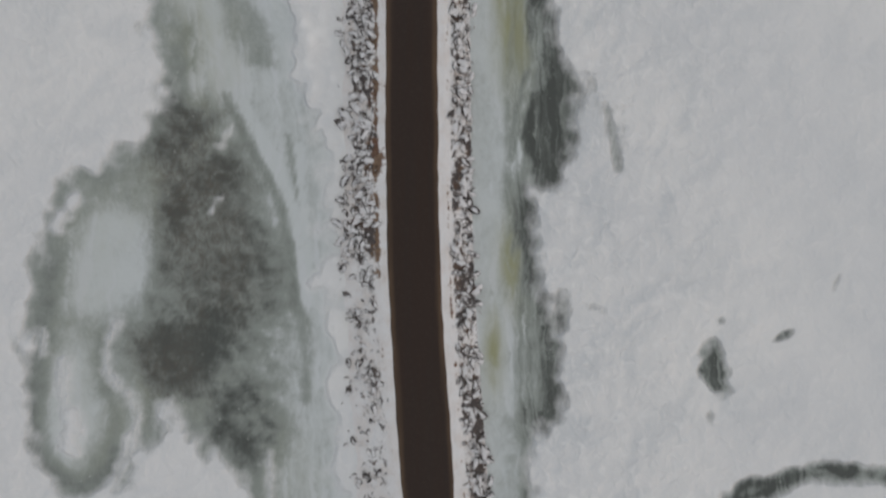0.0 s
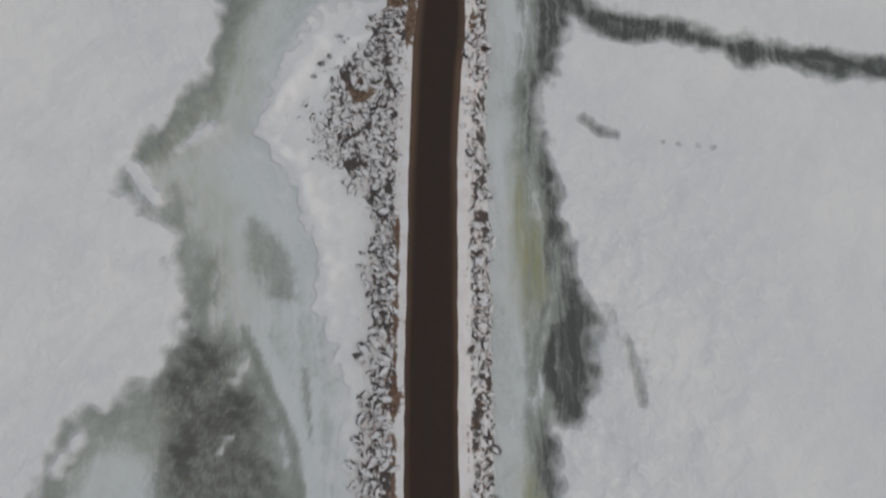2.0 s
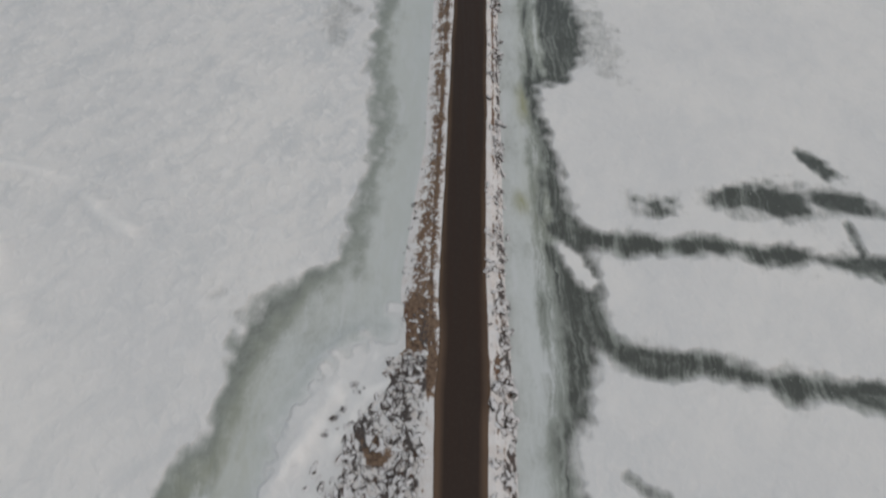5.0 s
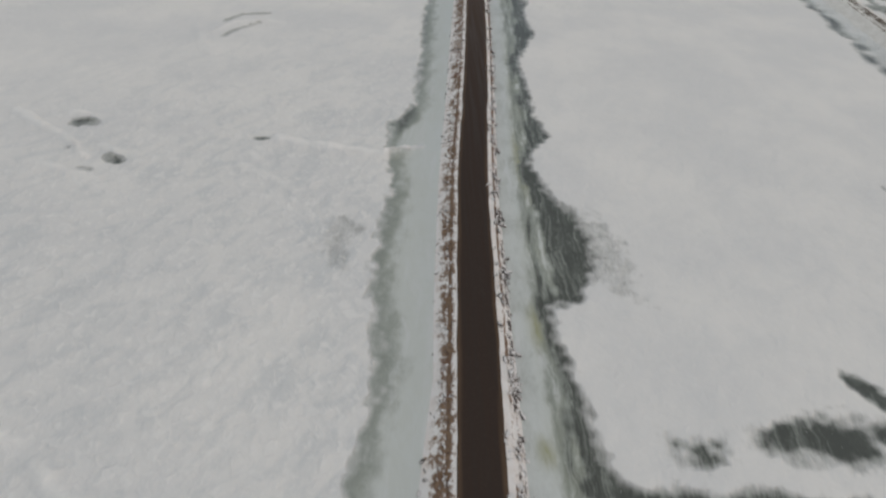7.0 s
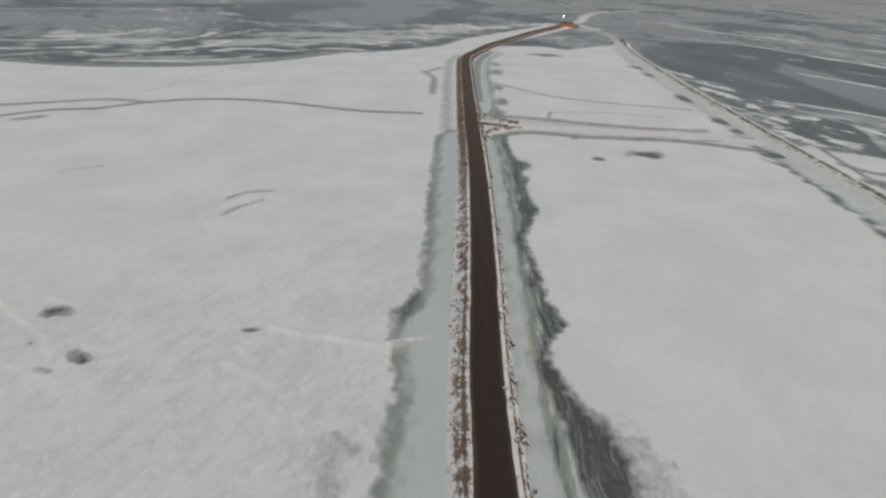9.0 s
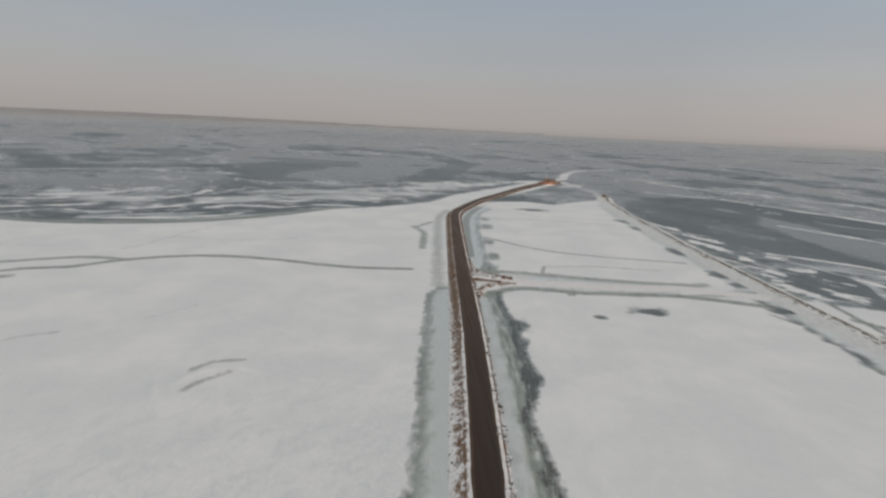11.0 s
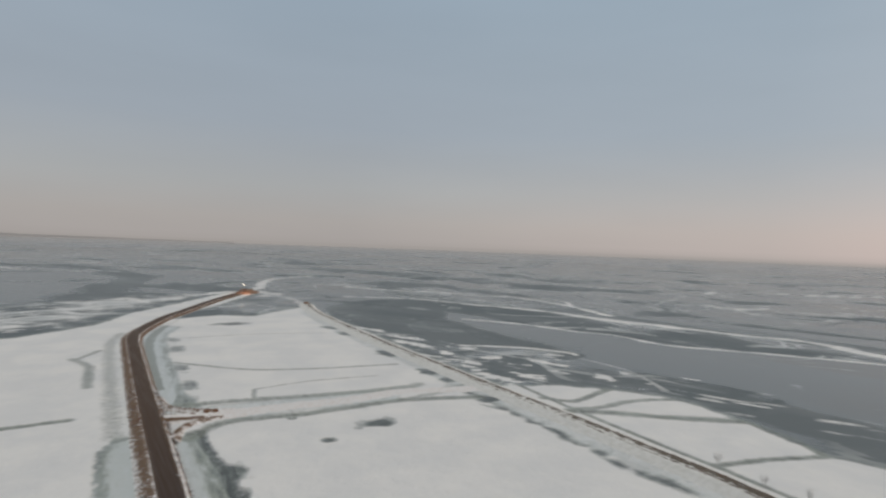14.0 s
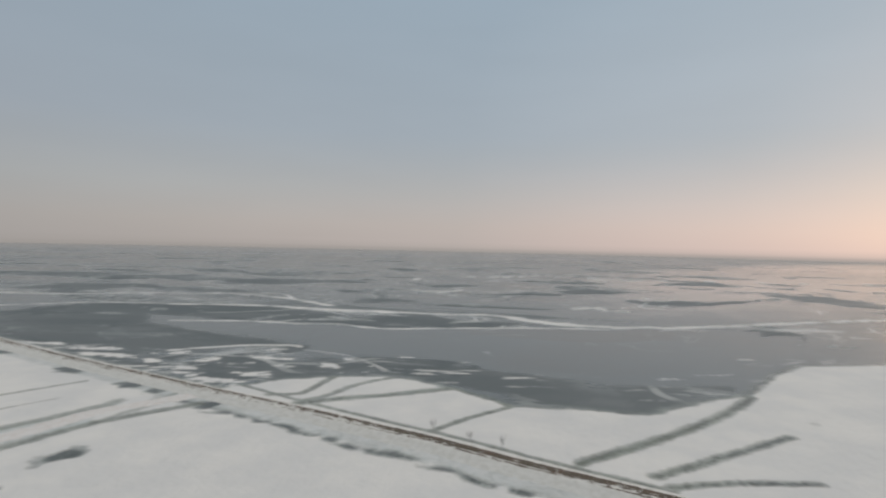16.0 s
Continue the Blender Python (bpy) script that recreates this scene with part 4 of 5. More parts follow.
# (outline, change of tone)
for ring, much, soft_ in (([(275, 274), (305, 242), (340, 191), (364, 154), (328, 148), (285, 191), (270, 225), (263, 255)], 0.14, 6),
                          ([(171, 271), (181, 250), (191, 223), (187, 197), (191, 190), (172, 159), (156, 171), (158, 193), (154, 214), (160, 243)], -0.08, 5),
                          ([(285, 430), (330, 330), (352, 262), (346, 210), (372, 170), (400, 170), (385, 240), (365, 320), (330, 420)], -0.16, 8),
                          ([(215, 391), (245, 344), (262, 300), (307, 250), (349, 194), (341, 223), (352, 270), (318, 357), (293, 401), (265, 480), (231, 521), (190, 480)], -0.12, 8),
                          ([(894, 848), (970, 814), (888, 701), (840, 740)], -0.6, 30), ([(505, 388), (563, 353), (588, 300), (556, 318)], -0.5, 10),
                          ([(523, 189), (598, 148), (733, 100), (640, 150)], -0.5, 8),
                          ([(1060, 110), (1085, 84), (1074, 60), (1050, 84)], -0.5, 10), ([(700, 330), (820, 260), (980, 120), (1100, 0), (900, 60), (720, 220)], 0.16, 40), ([(420, 420), (560, 480), (700, 420), (640, 330), (520, 330)], 0.14, 40)):
    tone = tone + much * ease(within(fx, fy, ring, soft_ * 2) + 0.3 * soft_ * (ROUGH_90 + 0.6 * ROUGH_30), -0.6 * soft_, 0.6 * soft_)
GLASSY = [(430, 205), (560, 300), (800, 400), (1400, 460), (3000, 200), (4800, -500), (2400, -900), (760, -90), (490, 95)]
sheen = ease(within(fx, fy, GLASSY, 220) + 30 * ROUGH_90 + 8 * ROUGH_30, -60, 200)
# open dark cracks
for line, half in (([(209, 420), (213, 408), (217, 396)], 1.8), ([(245, 347), (251, 322), (262, 299)], 2.0), ([(307, 262), (334, 227), (349, 193)], 1.5), ([(104, 572), (135, 548), (160, 512)], 3.0),
                   ([(-217, 326), (-196, 332), (-175, 341), (-158, 353), (-144, 366), (-130, 386), (-110, 407), (-92, 419)], 2.0)):
    hole = 1 - ease(away(fx, fy, curve(line, 10.0), half * 4) + 0.3 * wob, half * 0.4, half * 1.8)
    tone, snow = tone - 0.7 * hole, snow * (1 - hole)
tone = tone + floes * (0.06 + 0.14 * np.clip(heaped, -1, 1)) + sheets * (0.10 + 0.16 * np.clip(ragged, -1, 1)) - 0.06 * wisps
algae = np.maximum(algae * ease(frost, 0.25, 0.55), 0.22 * distant * ease(marks, 0.2, 0.6))
lean = ease(-(fx - 40) + 0.15 * (fy - 500), -40, 120)
ridge = 0
for line, tall in (([(-49, 126.5), (-40, 125), (-33, 125), (-29, 124.5), (-25, 127)], 0.9), ([(-52, 117), (-46, 114.5), (-41, 112)], 0.5), ([(-12.3, 15), (-13.9, 22.1), (-16.6, 27), (-18.8, 31.2), (-22.9, 33.8), (-21.1, 38.8), (-19, 45)], 0.6), ([(-12, 20), (-13, 26), (-15, 30)], 0.35), ([(-17.5, 41), (-15, 45.5), (-12, 48)], 0.4), ([(-37, 28.6), (-34, 27.6), (-32, 25)], 0.4), ([(-29.5, 31), (-27.4, 33.4)], 0.35), ([(-22.6, 42), (-20.6, 48), (-17, 52)], 0.3), ([(13, 20), (14.5, 23), (16, 26)], 0.15), ([(17, 9), (20, 6), (24, 5)], 0.12), ([(14.5, -1), (17, 1), (19.5, 0)], 0.12), ([(20, -6), (24, -9), (27, -8)], 0.12), ([(-39, 60), (-36, 57), (-32, 56)], 0.15), ([(-52, 121), (-46, 117), (-39, 114)], 0.35), ([(-67, 66.7), (-62.6, 66.9), (-55.5, 65.1), (-50.1, 61.8), (-46, 60)], 0.7), ([(-60.9, 57.2), (-57.5, 51.5), (-54.4, 47.9)], 0.5),
                   ([(-100, 128), (-93, 124), (-86, 121), (-80, 116)], 0.9), ([(-88, 113), (-80, 111.5), (-74, 110)], 0.6), ([(-78, 119), (-74, 117.6), (-69, 116)], 0.6), ([(-90, 129), (-84, 128)], 0.5), ([(-79, 170), (-76, 176), (-70, 179), (-65, 178)], 0.5), ([(-89, 216), (-81, 207), (-69, 203), (-57, 196), (-43, 193)], 0.3), ([(-56, 177), (-49, 175), (-39, 175)], 0.3), ([(-85, 174), (-78, 162), (-74, 158)], 0.25), ([(-70, 58), (-63, 50)], 0.35), ([(-84, 84), (-70, 76)], 0.3)):
    ridge = ridge + 1.7 * tall * np.exp(-(away(fx, fy, curve(line, 4.0), 8) + 0.35 * wob) ** 2 / 0.85) * (0.65 + 0.35 * ROUGH_11)
# extra cover whitens the crests, whose relief hardly shows in flat light
snow = snow + 0.5 * np.clip(ridge, 0, 1)
across_ice = np.where(east_side, bank_gap, west_gap)
lines = np.where(east_side, 0.25 + 0.75 * ease(bank_gap, 2.0, 4.5), 0.52 * ease(fx, -27, -22 - 6 * ease(fy, 14, 20))) * np.where(pond > -1, 1 - 0.75 * ease(pond, -1, 2), 1.0)
coarse = np.where(east_side, 0.24 + 0.72 * (1 - ease(road_off, 16, 46)) * (1 - ease(fy, 22, 46)), 0.46 + 0.46 * ease(fy, 45, 75)) * (1 - 0.85 * ease(np.hypot(fx, fy - 50), 75, 170))
fz = ridge + 0.16 * ease(snow, 0.2, 0.9) + 0.05 * np.minimum(snow, 1) * ripple(fx, fy, 5, 21) + 0.10 * coarse * ease(snow, 0.5, 0.95) * ripple(fx, fy, 3.4, 23) * close_by + 0.06 * np.minimum(snow, 1) * ripple(fx, fy, 14, 22)
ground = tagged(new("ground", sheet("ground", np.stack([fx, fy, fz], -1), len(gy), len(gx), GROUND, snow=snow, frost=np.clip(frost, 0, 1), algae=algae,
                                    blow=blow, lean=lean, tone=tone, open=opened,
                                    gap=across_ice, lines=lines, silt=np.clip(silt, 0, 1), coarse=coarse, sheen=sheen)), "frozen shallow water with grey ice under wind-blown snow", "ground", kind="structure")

# far shore at the edge of sight, with haze painted on glowing shells
def far_band(name, radius, low, high, first, last, material, label):
    a = np.radians(np.linspace(first, last, 181))
    z = np.array([low, (low + high) / 2, high])
    tops = high + ((1.5 * ripple(a * 900, a * 0, 60, 31) - 30 * ease(np.degrees(a), -34, 6)) if "coast" in name else 0 * a)
    v = [(radius * np.sin(b), radius * np.cos(b), (low, (low + t) / 2, t)[r]) for r in range(3) for b, t in zip(a, tops)]
    return tagged(new(name, sheet(name, v, 3, len(a), material)), label, "distance", kind="structure")


def haze_material(name="far_ice_haze_glow", ranges=((-2.0, 48.0),), most=0.8):
    """Grey glow painted as the haze of distance, thinning out upwards into the sky."""
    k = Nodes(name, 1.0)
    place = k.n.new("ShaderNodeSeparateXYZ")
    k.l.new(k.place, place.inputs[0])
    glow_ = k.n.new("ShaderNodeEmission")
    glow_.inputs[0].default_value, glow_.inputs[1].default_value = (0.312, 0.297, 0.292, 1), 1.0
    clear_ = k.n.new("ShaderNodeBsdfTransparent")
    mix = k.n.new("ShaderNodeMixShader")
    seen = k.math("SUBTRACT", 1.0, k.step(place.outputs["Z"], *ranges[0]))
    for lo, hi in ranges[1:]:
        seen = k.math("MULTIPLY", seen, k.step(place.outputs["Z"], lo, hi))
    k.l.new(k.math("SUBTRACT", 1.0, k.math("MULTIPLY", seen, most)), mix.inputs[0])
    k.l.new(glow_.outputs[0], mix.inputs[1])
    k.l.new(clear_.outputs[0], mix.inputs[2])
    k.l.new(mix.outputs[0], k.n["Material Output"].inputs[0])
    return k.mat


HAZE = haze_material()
# the coast glows faintly, distance haze put into its dark grey
dim = Nodes("far_wooded_coast_glow", 1.0)
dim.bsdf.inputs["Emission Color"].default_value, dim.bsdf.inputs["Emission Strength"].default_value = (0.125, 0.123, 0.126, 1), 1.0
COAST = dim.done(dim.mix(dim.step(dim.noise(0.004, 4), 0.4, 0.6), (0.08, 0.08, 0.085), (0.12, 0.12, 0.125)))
# two glowing shells, painted haze rather than solid things
far_band("backdrop_haze", 4800, -2, 130, -180, 180, HAZE, "glowing see-through shell painted as haze over the far edge of the ice")
far_band("backdrop_mist_glow", 2300, 0.5, 80, -180, 180, haze_material("low_mist_glow", ((30.0, 72.0), (0.5, 30.0)), 0.38), "glowing see-through shell painted as thin low mist over the distant ice")
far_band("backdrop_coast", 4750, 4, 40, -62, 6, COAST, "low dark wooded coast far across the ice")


# ---- causeways ----
def frames_of(line):
    t = np.gradient(line, axis=0)
    t /= np.linalg.norm(t, axis=1)[:, None]
    return np.stack([t[:, 1], -t[:, 0]], -1)      # to the right of the way


def bank_height(off, foot, top, half):
    """Height of a bank at a distance from its middle line."""
    t = np.clip((np.abs(off) - half) / np.maximum(foot - half, 0.1), 0, 1)
    return np.where(np.abs(off) <= half, top, top * (1 - t) ** (1.0 + 0.6 * (foot > 9)) - 0.10 * t)


side_at = frames_of(ROAD_LINE)
west_foot, east_foot = (np.interp(ROAD_LINE[:, 1], *np.array(f).T) for f in (WEST_FOOT, EAST_FOOT))
TOP, HALF = 1.42, 3.2
across = np.concatenate([-1 - np.linspace(1, 0, 34), [-0.6, 0, 0.6], 1 + np.linspace(0, 1, 18)])
off = np.where(across < -1, -HALF + (across + 1) * (west_foot - HALF)[:, None], np.where(across > 1, HALF + (across - 1) * (east_foot - HALF)[:, None], across * HALF))
bx, by = (ROAD_LINE[:, n, None] + side_at[:, n, None] * off for n in (0, 1))
bz = bank_height(off, np.where(off < 0, west_foot[:, None], east_foot[:, None]), TOP, HALF)
slope = np.abs(off) > HALF + 0.1
foot_share = np.clip((np.abs(off) - HALF) / (np.where(off < 0, west_foot[:, None], east_foot[:, None]) - HALF), 0, 1)
bz = bz + slope * (1 - foot_share**2) * (0.10 * ripple(bx, by, 2.2, 41) + 0.12 * ripple(bx, by, 5, 42)) * np.clip((np.abs(off) - HALF), 0, 1)
mud = 0.10 + 0.0 * bx
# brown bare slope north of the stony bulge
west_share = np.clip((-off - HALF) / (west_foot[:, None] - HALF), 0, 1) * (off < -HALF)
mud = np.where((off < -HALF + 0.2), 0.10 + (0.46 - 0.10 * ease(by, 90, 200)) * ease(by, 48, 58) * (1 - 0.35 * ease(by, 240, 330)) * np.exp(-((west_share - 0.36) / 0.46) ** 2), mud)
mud = np.where((off < -HALF + 0.2) & (by < 26), 0.13 + 0.32 * np.exp(-((west_share - 0.12) / 0.14) ** 2) * (by > -3), mud)
mud = np.where(off > HALF, 0.14 + 0.34 * ease(by, 50, 110) * (1 - ease(off, HALF + 0.2, HALF + 1.4)), mud)
mud = mud + ((off < -2.5) & (off > -HALF - 0.5)) * (0.16 * ease(by, 42, 50) * (1 - ease(by, 120, 180)) + 0.34 * np.exp(-((by - 49) / 3.5) ** 2))
crest = np.abs(np.abs(off) - HALF - 0.35)
mud = mud + 0.42 * np.exp(-(crest / 0.22) ** 2) * (1 - 0.8 * ease(by, 110, 200)) * (0.6 + 0.5 * ripple(bx, by, 7, 43))
mud = mud + (0.20 - 0.24 * ease(by, 24, 30)) * np.where((by > -1) & (by < 52) & (off < -HALF - 0.8), 1, 0) * ease(west_foot[:, None] + off, 0.6, 1.8)
mud = mud + 0.26 * np.where((off > HALF + 0.9), 1, 0) * ease(east_foot[:, None] - off, 0.1, 0.7)
mud = mud + 0.3 * np.exp(-((by - 264) / 13) ** 2) * (off > HALF - 0.4)
mud = mud + (0.27 + 0.18 * np.exp(-((np.abs(off) - 3.6) / 1.0) ** 2)) * ease(by, 120, 280)
for cx, cy, r, much in ((-13.3, 39.6, 1.4, 0.8), (-17.2, 35.6, 1.3, 0.8), (-14.8, 41, 1.3, 0.6), (-10.8, 39, 0.9, 0.4), (-19.2, 35.9, 0.7, 0.5), (-14.6, 31.3, 0.7, 0.5), (-5.1, 8.6, 1.1, 0.7), (-11.4, 51.4, 2.0, 0.9), (-10, 47.5, 1.3, 0.7),
                        (-2.4, 50, 1.1, 0.7), (-12.5, 54.5, 1.6, 0.7), (49, 636, 18, 0.9), (36, 612, 16, 0.7), (-17, 263, 5, 0.5)):
    mud = mud + much * np.exp(-((bx - cx) ** 2 + (by - cy) ** 2) / r**2)
stony = np.where(off > 0, ease(off, HALF + 0.5, HALF + 1.1) * (1 - ease(off - east_foot[:, None], -0.5, 0.2)), 0.0)
stony = np.where(off < 0, ease(-off, HALF + 0.4, HALF + 1.0) * (1 - ease(-off - west_foot[:, None], -3.4, -0.6)), stony)
stony = np.where((off < 0) & (by < 27), ease(-off, HALF + 0.3, HALF + 0.9) * (1 - ease(-off, HALF + 2.2, HALF + 3.4)) * (0.85 - 0.45 * ease(-by, -2, 4)), stony)
stony = np.where((off < 0) & (by > 52), stony * 0.35, stony) * (1 - 0.6 * ease(by, 110, 200))
causeway = tagged(new("causeway", sheet("causeway", np.stack([bx, by, bz], -1).reshape(-1, 3), len(ROAD_LINE), len(across), BANK, mud=mud, stony=np.clip(stony + 0.25 * stony * ripple(bx, by, 6, 44), 0, 1))),
                  "long low causeway with stony snow-covered banks across the ice", "causeway", kind="structure")

# the road on it
lanes = np.concatenate([[-1, -0.985], np.linspace(-0.92, 0.92, 13), [0.985, 1]])
half_road = 2.62 + 0.10 * ripple(ROAD_LINE[:, 0], ROAD_LINE[:, 1], 11, 51) + 0.06 * ripple(ROAD_LINE[:, 0], ROAD_LINE[:, 1], 3.5, 52)
half_left = half_road + 0.25 * np.exp(-((ROAD_LINE[:, 1] - 46) / 6) ** 2)
half_right = half_road + 0.2 * np.exp(-((ROAD_LINE[:, 1] - 48) / 3) ** 2)
roff = np.where(lanes < 0, lanes * half_left[:, None], lanes * half_right[:, None])
rx, ry = (ROAD_LINE[:, n, None] + side_at[:, n, None] * roff for n in (0, 1))
rz = TOP + 0.10 - 0.07 * np.abs(lanes) ** 3 + 0 * rx - 0.03 * np.exp(-((np.abs(lanes) - 0.45) / 0.13) ** 2)
rz[:, 0], rz[:, -1] = TOP - 0.05, TOP - 0.05
tagged(new("road", sheet("road", np.stack([rx, ry, rz], -1).reshape(-1, 3), len(ROAD_LINE), len(lanes), ROAD, across=np.abs(lanes) + 0 * rx, worn=0.55 + 0.55 * ease(ry, 110, 320) + 0.55 * np.exp(-((ry - 42) / 15) ** 2) * (np.abs(lanes) > 0.7))),
       "dark wet earth road cleared of snow along the causeway", "road", kind="structure")


def bank(name, line, half, foot, top, mud_of, label, seed, material=BANK):
    """A low bank along a line; top: its height along the line; mud_of: bareness from (x, y, offset)."""
    sides = frames_of(line)
    u = np.concatenate([-np.linspace(foot, half, 12), np.linspace(-half, half, 7)[1:-1], np.linspace(half, foot, 12)])
    o = u + 0 * line[:, :1]
    x, y = (line[:, n, None] + sides[:, n, None] * o for n in (0, 1))
    z = bank_height(o, np.full(o.shape, float(foot)), top[:, None], half) + (np.abs(o) > half * 0.4) * 0.12 * ripple(x, y, 3.0, seed)
    return tagged(new(name, sheet(name, np.stack([x, y, z], -1).reshape(-1, 3), len(line), len(u), material, mud=mud_of(x, y, o), stony=0 * x)), label, "causeway", kind="structure")


def east_mud(x, y, o):
    way = 0.45 * ripple(x, y * 0.4, 16, 61)
    clods = 0.5 + 0.5 * np.sin(y * 1.7 + 1.6 * o + 1.8 * ripple(x, y, 9, 67))
    rough = 0.5 * ripple(x, y, 9, 62) + 0.4 * ripple(x, y, 4, 68)
    ruts = sum(much * np.exp(-((o - at + way) / wide_) ** 2) * (0.62 + 0.34 * clods + 0.3 * rough) for at, wide_, much in ((-1.4, 0.6, 0.80), (0.3, 0.65, 0.88), (2.0, 0.95, 1.10)))
    edge = 0.30 * np.exp(-((o - 5.6) / 0.6) ** 2)
    dash = 0.36 * np.exp(-((o + 2.9) / 0.7) ** 2) * np.clip(ripple(x, y, 5, 63), 0, 1)
    return 0.02 + np.clip(ruts, 0, 1) * (0.86 + 0.34 * (1 - ease(y, 150, 230))) + dash + edge


east_dam = bank("causeway_east", EAST_LINE, 2.3, 6.6, np.full(len(EAST_LINE), 1.2), east_mud, "old snow-covered causeway with brown wheel ruts across the ice", 64, DAM)
SIDE_LINE = curve([(-22, 264), (-17, 263), (-8, 262.5), (2, 263.5), (20, 264.5), (40, 265), (60, 268), (80, 264), (92, 262)], 1.0)
side_top = np.interp(SIDE_LINE[:, 0], (-22, -14, -4, 8, 60, 92), (1.35, 1.25, 0.9, 0.4, 0.3, 0.3))
bank("causeway_side", SIDE_LINE, 2.0, 4.6, side_top, lambda x, y, o: 0.06 + 0.62 * (1 - ease(x, -10, 0)) * np.exp(-((np.abs(o) - 2.4) / 0.9) ** 2) + 0.18 * (1 - ease(x, -16, -8)),
     "short snow-covered side track joining the road", 65)

for kerb in ([(-16.2, 243), (-14.6, 251), (-11.5, 256.5), (-5, 259.5), (4, 260.6)], [(-19.8, 287), (-17.6, 277), (-13, 271), (-6, 268.2), (2, 267)]):
    kerb = curve(kerb, 0.8)
    bank("causeway_kerb", kerb, 0.5, 2.0, np.interp(np.arange(len(kerb)), (0, len(kerb) * 0.6, len(kerb)), (1.0, 0.9, 0.3)), lambda x, y, o: 0.62 - 0.35 * ease(x, -8, 3) - 0.12 * np.abs(o),
         "low brown snow-streaked kerb curving into the side track", 66)

# ---- stones on the banks ----
def stone_mesh(n):
    rng = random.Random(700 + n)
    bm = bmesh.new()
    bmesh.ops.create_icosphere(bm, subdivisions=1, radius=1.0)
    bmesh.ops.subdivide_edges(bm, edges=[e for n_, e in enumerate(bm.edges) if n_ % 5 == 0], cuts=1)
    bmesh.ops.triangulate(bm, faces=bm.faces[:])
    turn = Euler((rng.uniform(0, 6.3), rng.uniform(0, 6.3), rng.uniform(0, 6.3))).to_matrix()
    for v in bm.verts:
        v.co = turn @ (v.co * rng.uniform(0.72, 1.18))
        v.co = Vector((v.co.x * rng.uniform(1.1, 1.3), v.co.y * 0.66, v.co.z * 0.62))
    me = bpy.data.meshes.new("stone")
    bm.to_mesh(me)
    bm.free()
    me.materials.append(STONE)
    return me


STONES = [stone_mesh(n) for n in range(9)]


def bank_point(i, o):
    """A place on the causeway's bank at the offset o from row i of its line."""
    foot = west_foot[i] if o < 0 else east_foot[i]
    x, y = ROAD_LINE[i] + side_at[i] * o
    return x, y, float(bank_height(np.array([o]), np.array([foot]), TOP, HALF)[0])


def strew():
    """Places of stones: x, y, z, radius, turn."""
    rng, out = np.random.RandomState(77), []
    for i, (cx, cy) in enumerate(ROAD_LINE[:-1]):
        if not -48 < cy < 300:
            continue
        wf, ef = west_foot[i], east_foot[i]
        bulge = wf > 8.2
        near_edge = 0.9 * ease(cy, 25, 45)
        beds = [(HALF + 0.7 - near_edge, ef - 0.1, 5.5, (0.16, 0.70) if cy < 60 else (0.15, 0.60), 1)]
        if bulge:
            beds.append((HALF + 0.6, wf - 1.0, 5.4, (0.14, 0.62), -1))
        elif cy > 0 and cy < 50:
            beds.append((HALF + 0.6, wf - 0.4, 6.0, (0.16, 0.74), -1))
        elif cy <= 0:
            beds.append((HALF + 0.5, wf + 0.1, 3.0, (0.14, 0.50), -1))
        else:
            beds.append((HALF + 0.4 - near_edge * 0.5, wf - 0.3, 2.0, (0.12, 0.36), -1))
        for lo, hi, density, sizes, hand in beds:
            for _ in range(rng.poisson(density * max(hi - lo, 0.3))):
                o = rng.uniform(lo, hi)
                clump = ripple(np.array([cx + o]), np.array([cy]), 6.5, 90 + hand)[0]
                if rng.rand() > 0.55 + 0.75 * clump:
                    continue
                x, y, z = bank_point(i, hand * o)
                r = sizes[0] + (sizes[1] - sizes[0]) * rng.rand() ** 1.8
                out.append((x + rng.uniform(-0.5, 0.5), y + rng.uniform(-0.5, 0.5), z + 0.1 * r, r, rng.uniform(0, 6.28)))
    return out


strewn = strew()
near_ones = [p for p in strewn if -22 < p[1] < 46 and p[3] > 0.46][:300]
chosen = {id(p) for p in near_ones}
rng = np.random.RandomState(5)
for p in near_ones:
    ob = new("stone", STONES[rng.randint(len(STONES))])
    ob.parent = causeway
    ob.matrix_local = pose(p[0], p[1], p[2], 0, 0, math.degrees(p[4])) @ Matrix.Diagonal((p[3], p[3], p[3], 1))


def joined_stones(name, places, seed):
    rng = np.random.RandomState(seed)
    shapes = [(np.array([v.co for v in m.vertices]), np.array([f.vertices for f in m.polygons])) for m in STONES]
    verts, faces, count = [], [], 0
    for x, y, z, r, a in places:
        v, f = shapes[rng.randint(len(shapes))]
        c, d = math.cos(a), math.sin(a)
        verts.append(np.stack([(v[:, 0] * c - v[:, 1] * d) * r + x, (v[:, 0] * d + v[:, 1] * c) * r + y, v[:, 2] * r + z], -1))
        faces.append(f + count)
        count += len(v)
    me = bpy.data.meshes.new(name)
    me.from_pydata(np.vstack(verts).tolist(), [], np.vstack(faces).tolist())
    me.materials.append(STONE)
    return me


riprap = tagged(new("riprap", joined_stones("riprap", [p for p in strewn if id(p) not in chosen], 6)), "snow-capped dark stones heaped on the bank", kind="stuff")
riprap.parent = causeway
east_sides = frames_of(EAST_LINE)
dam_stones = []
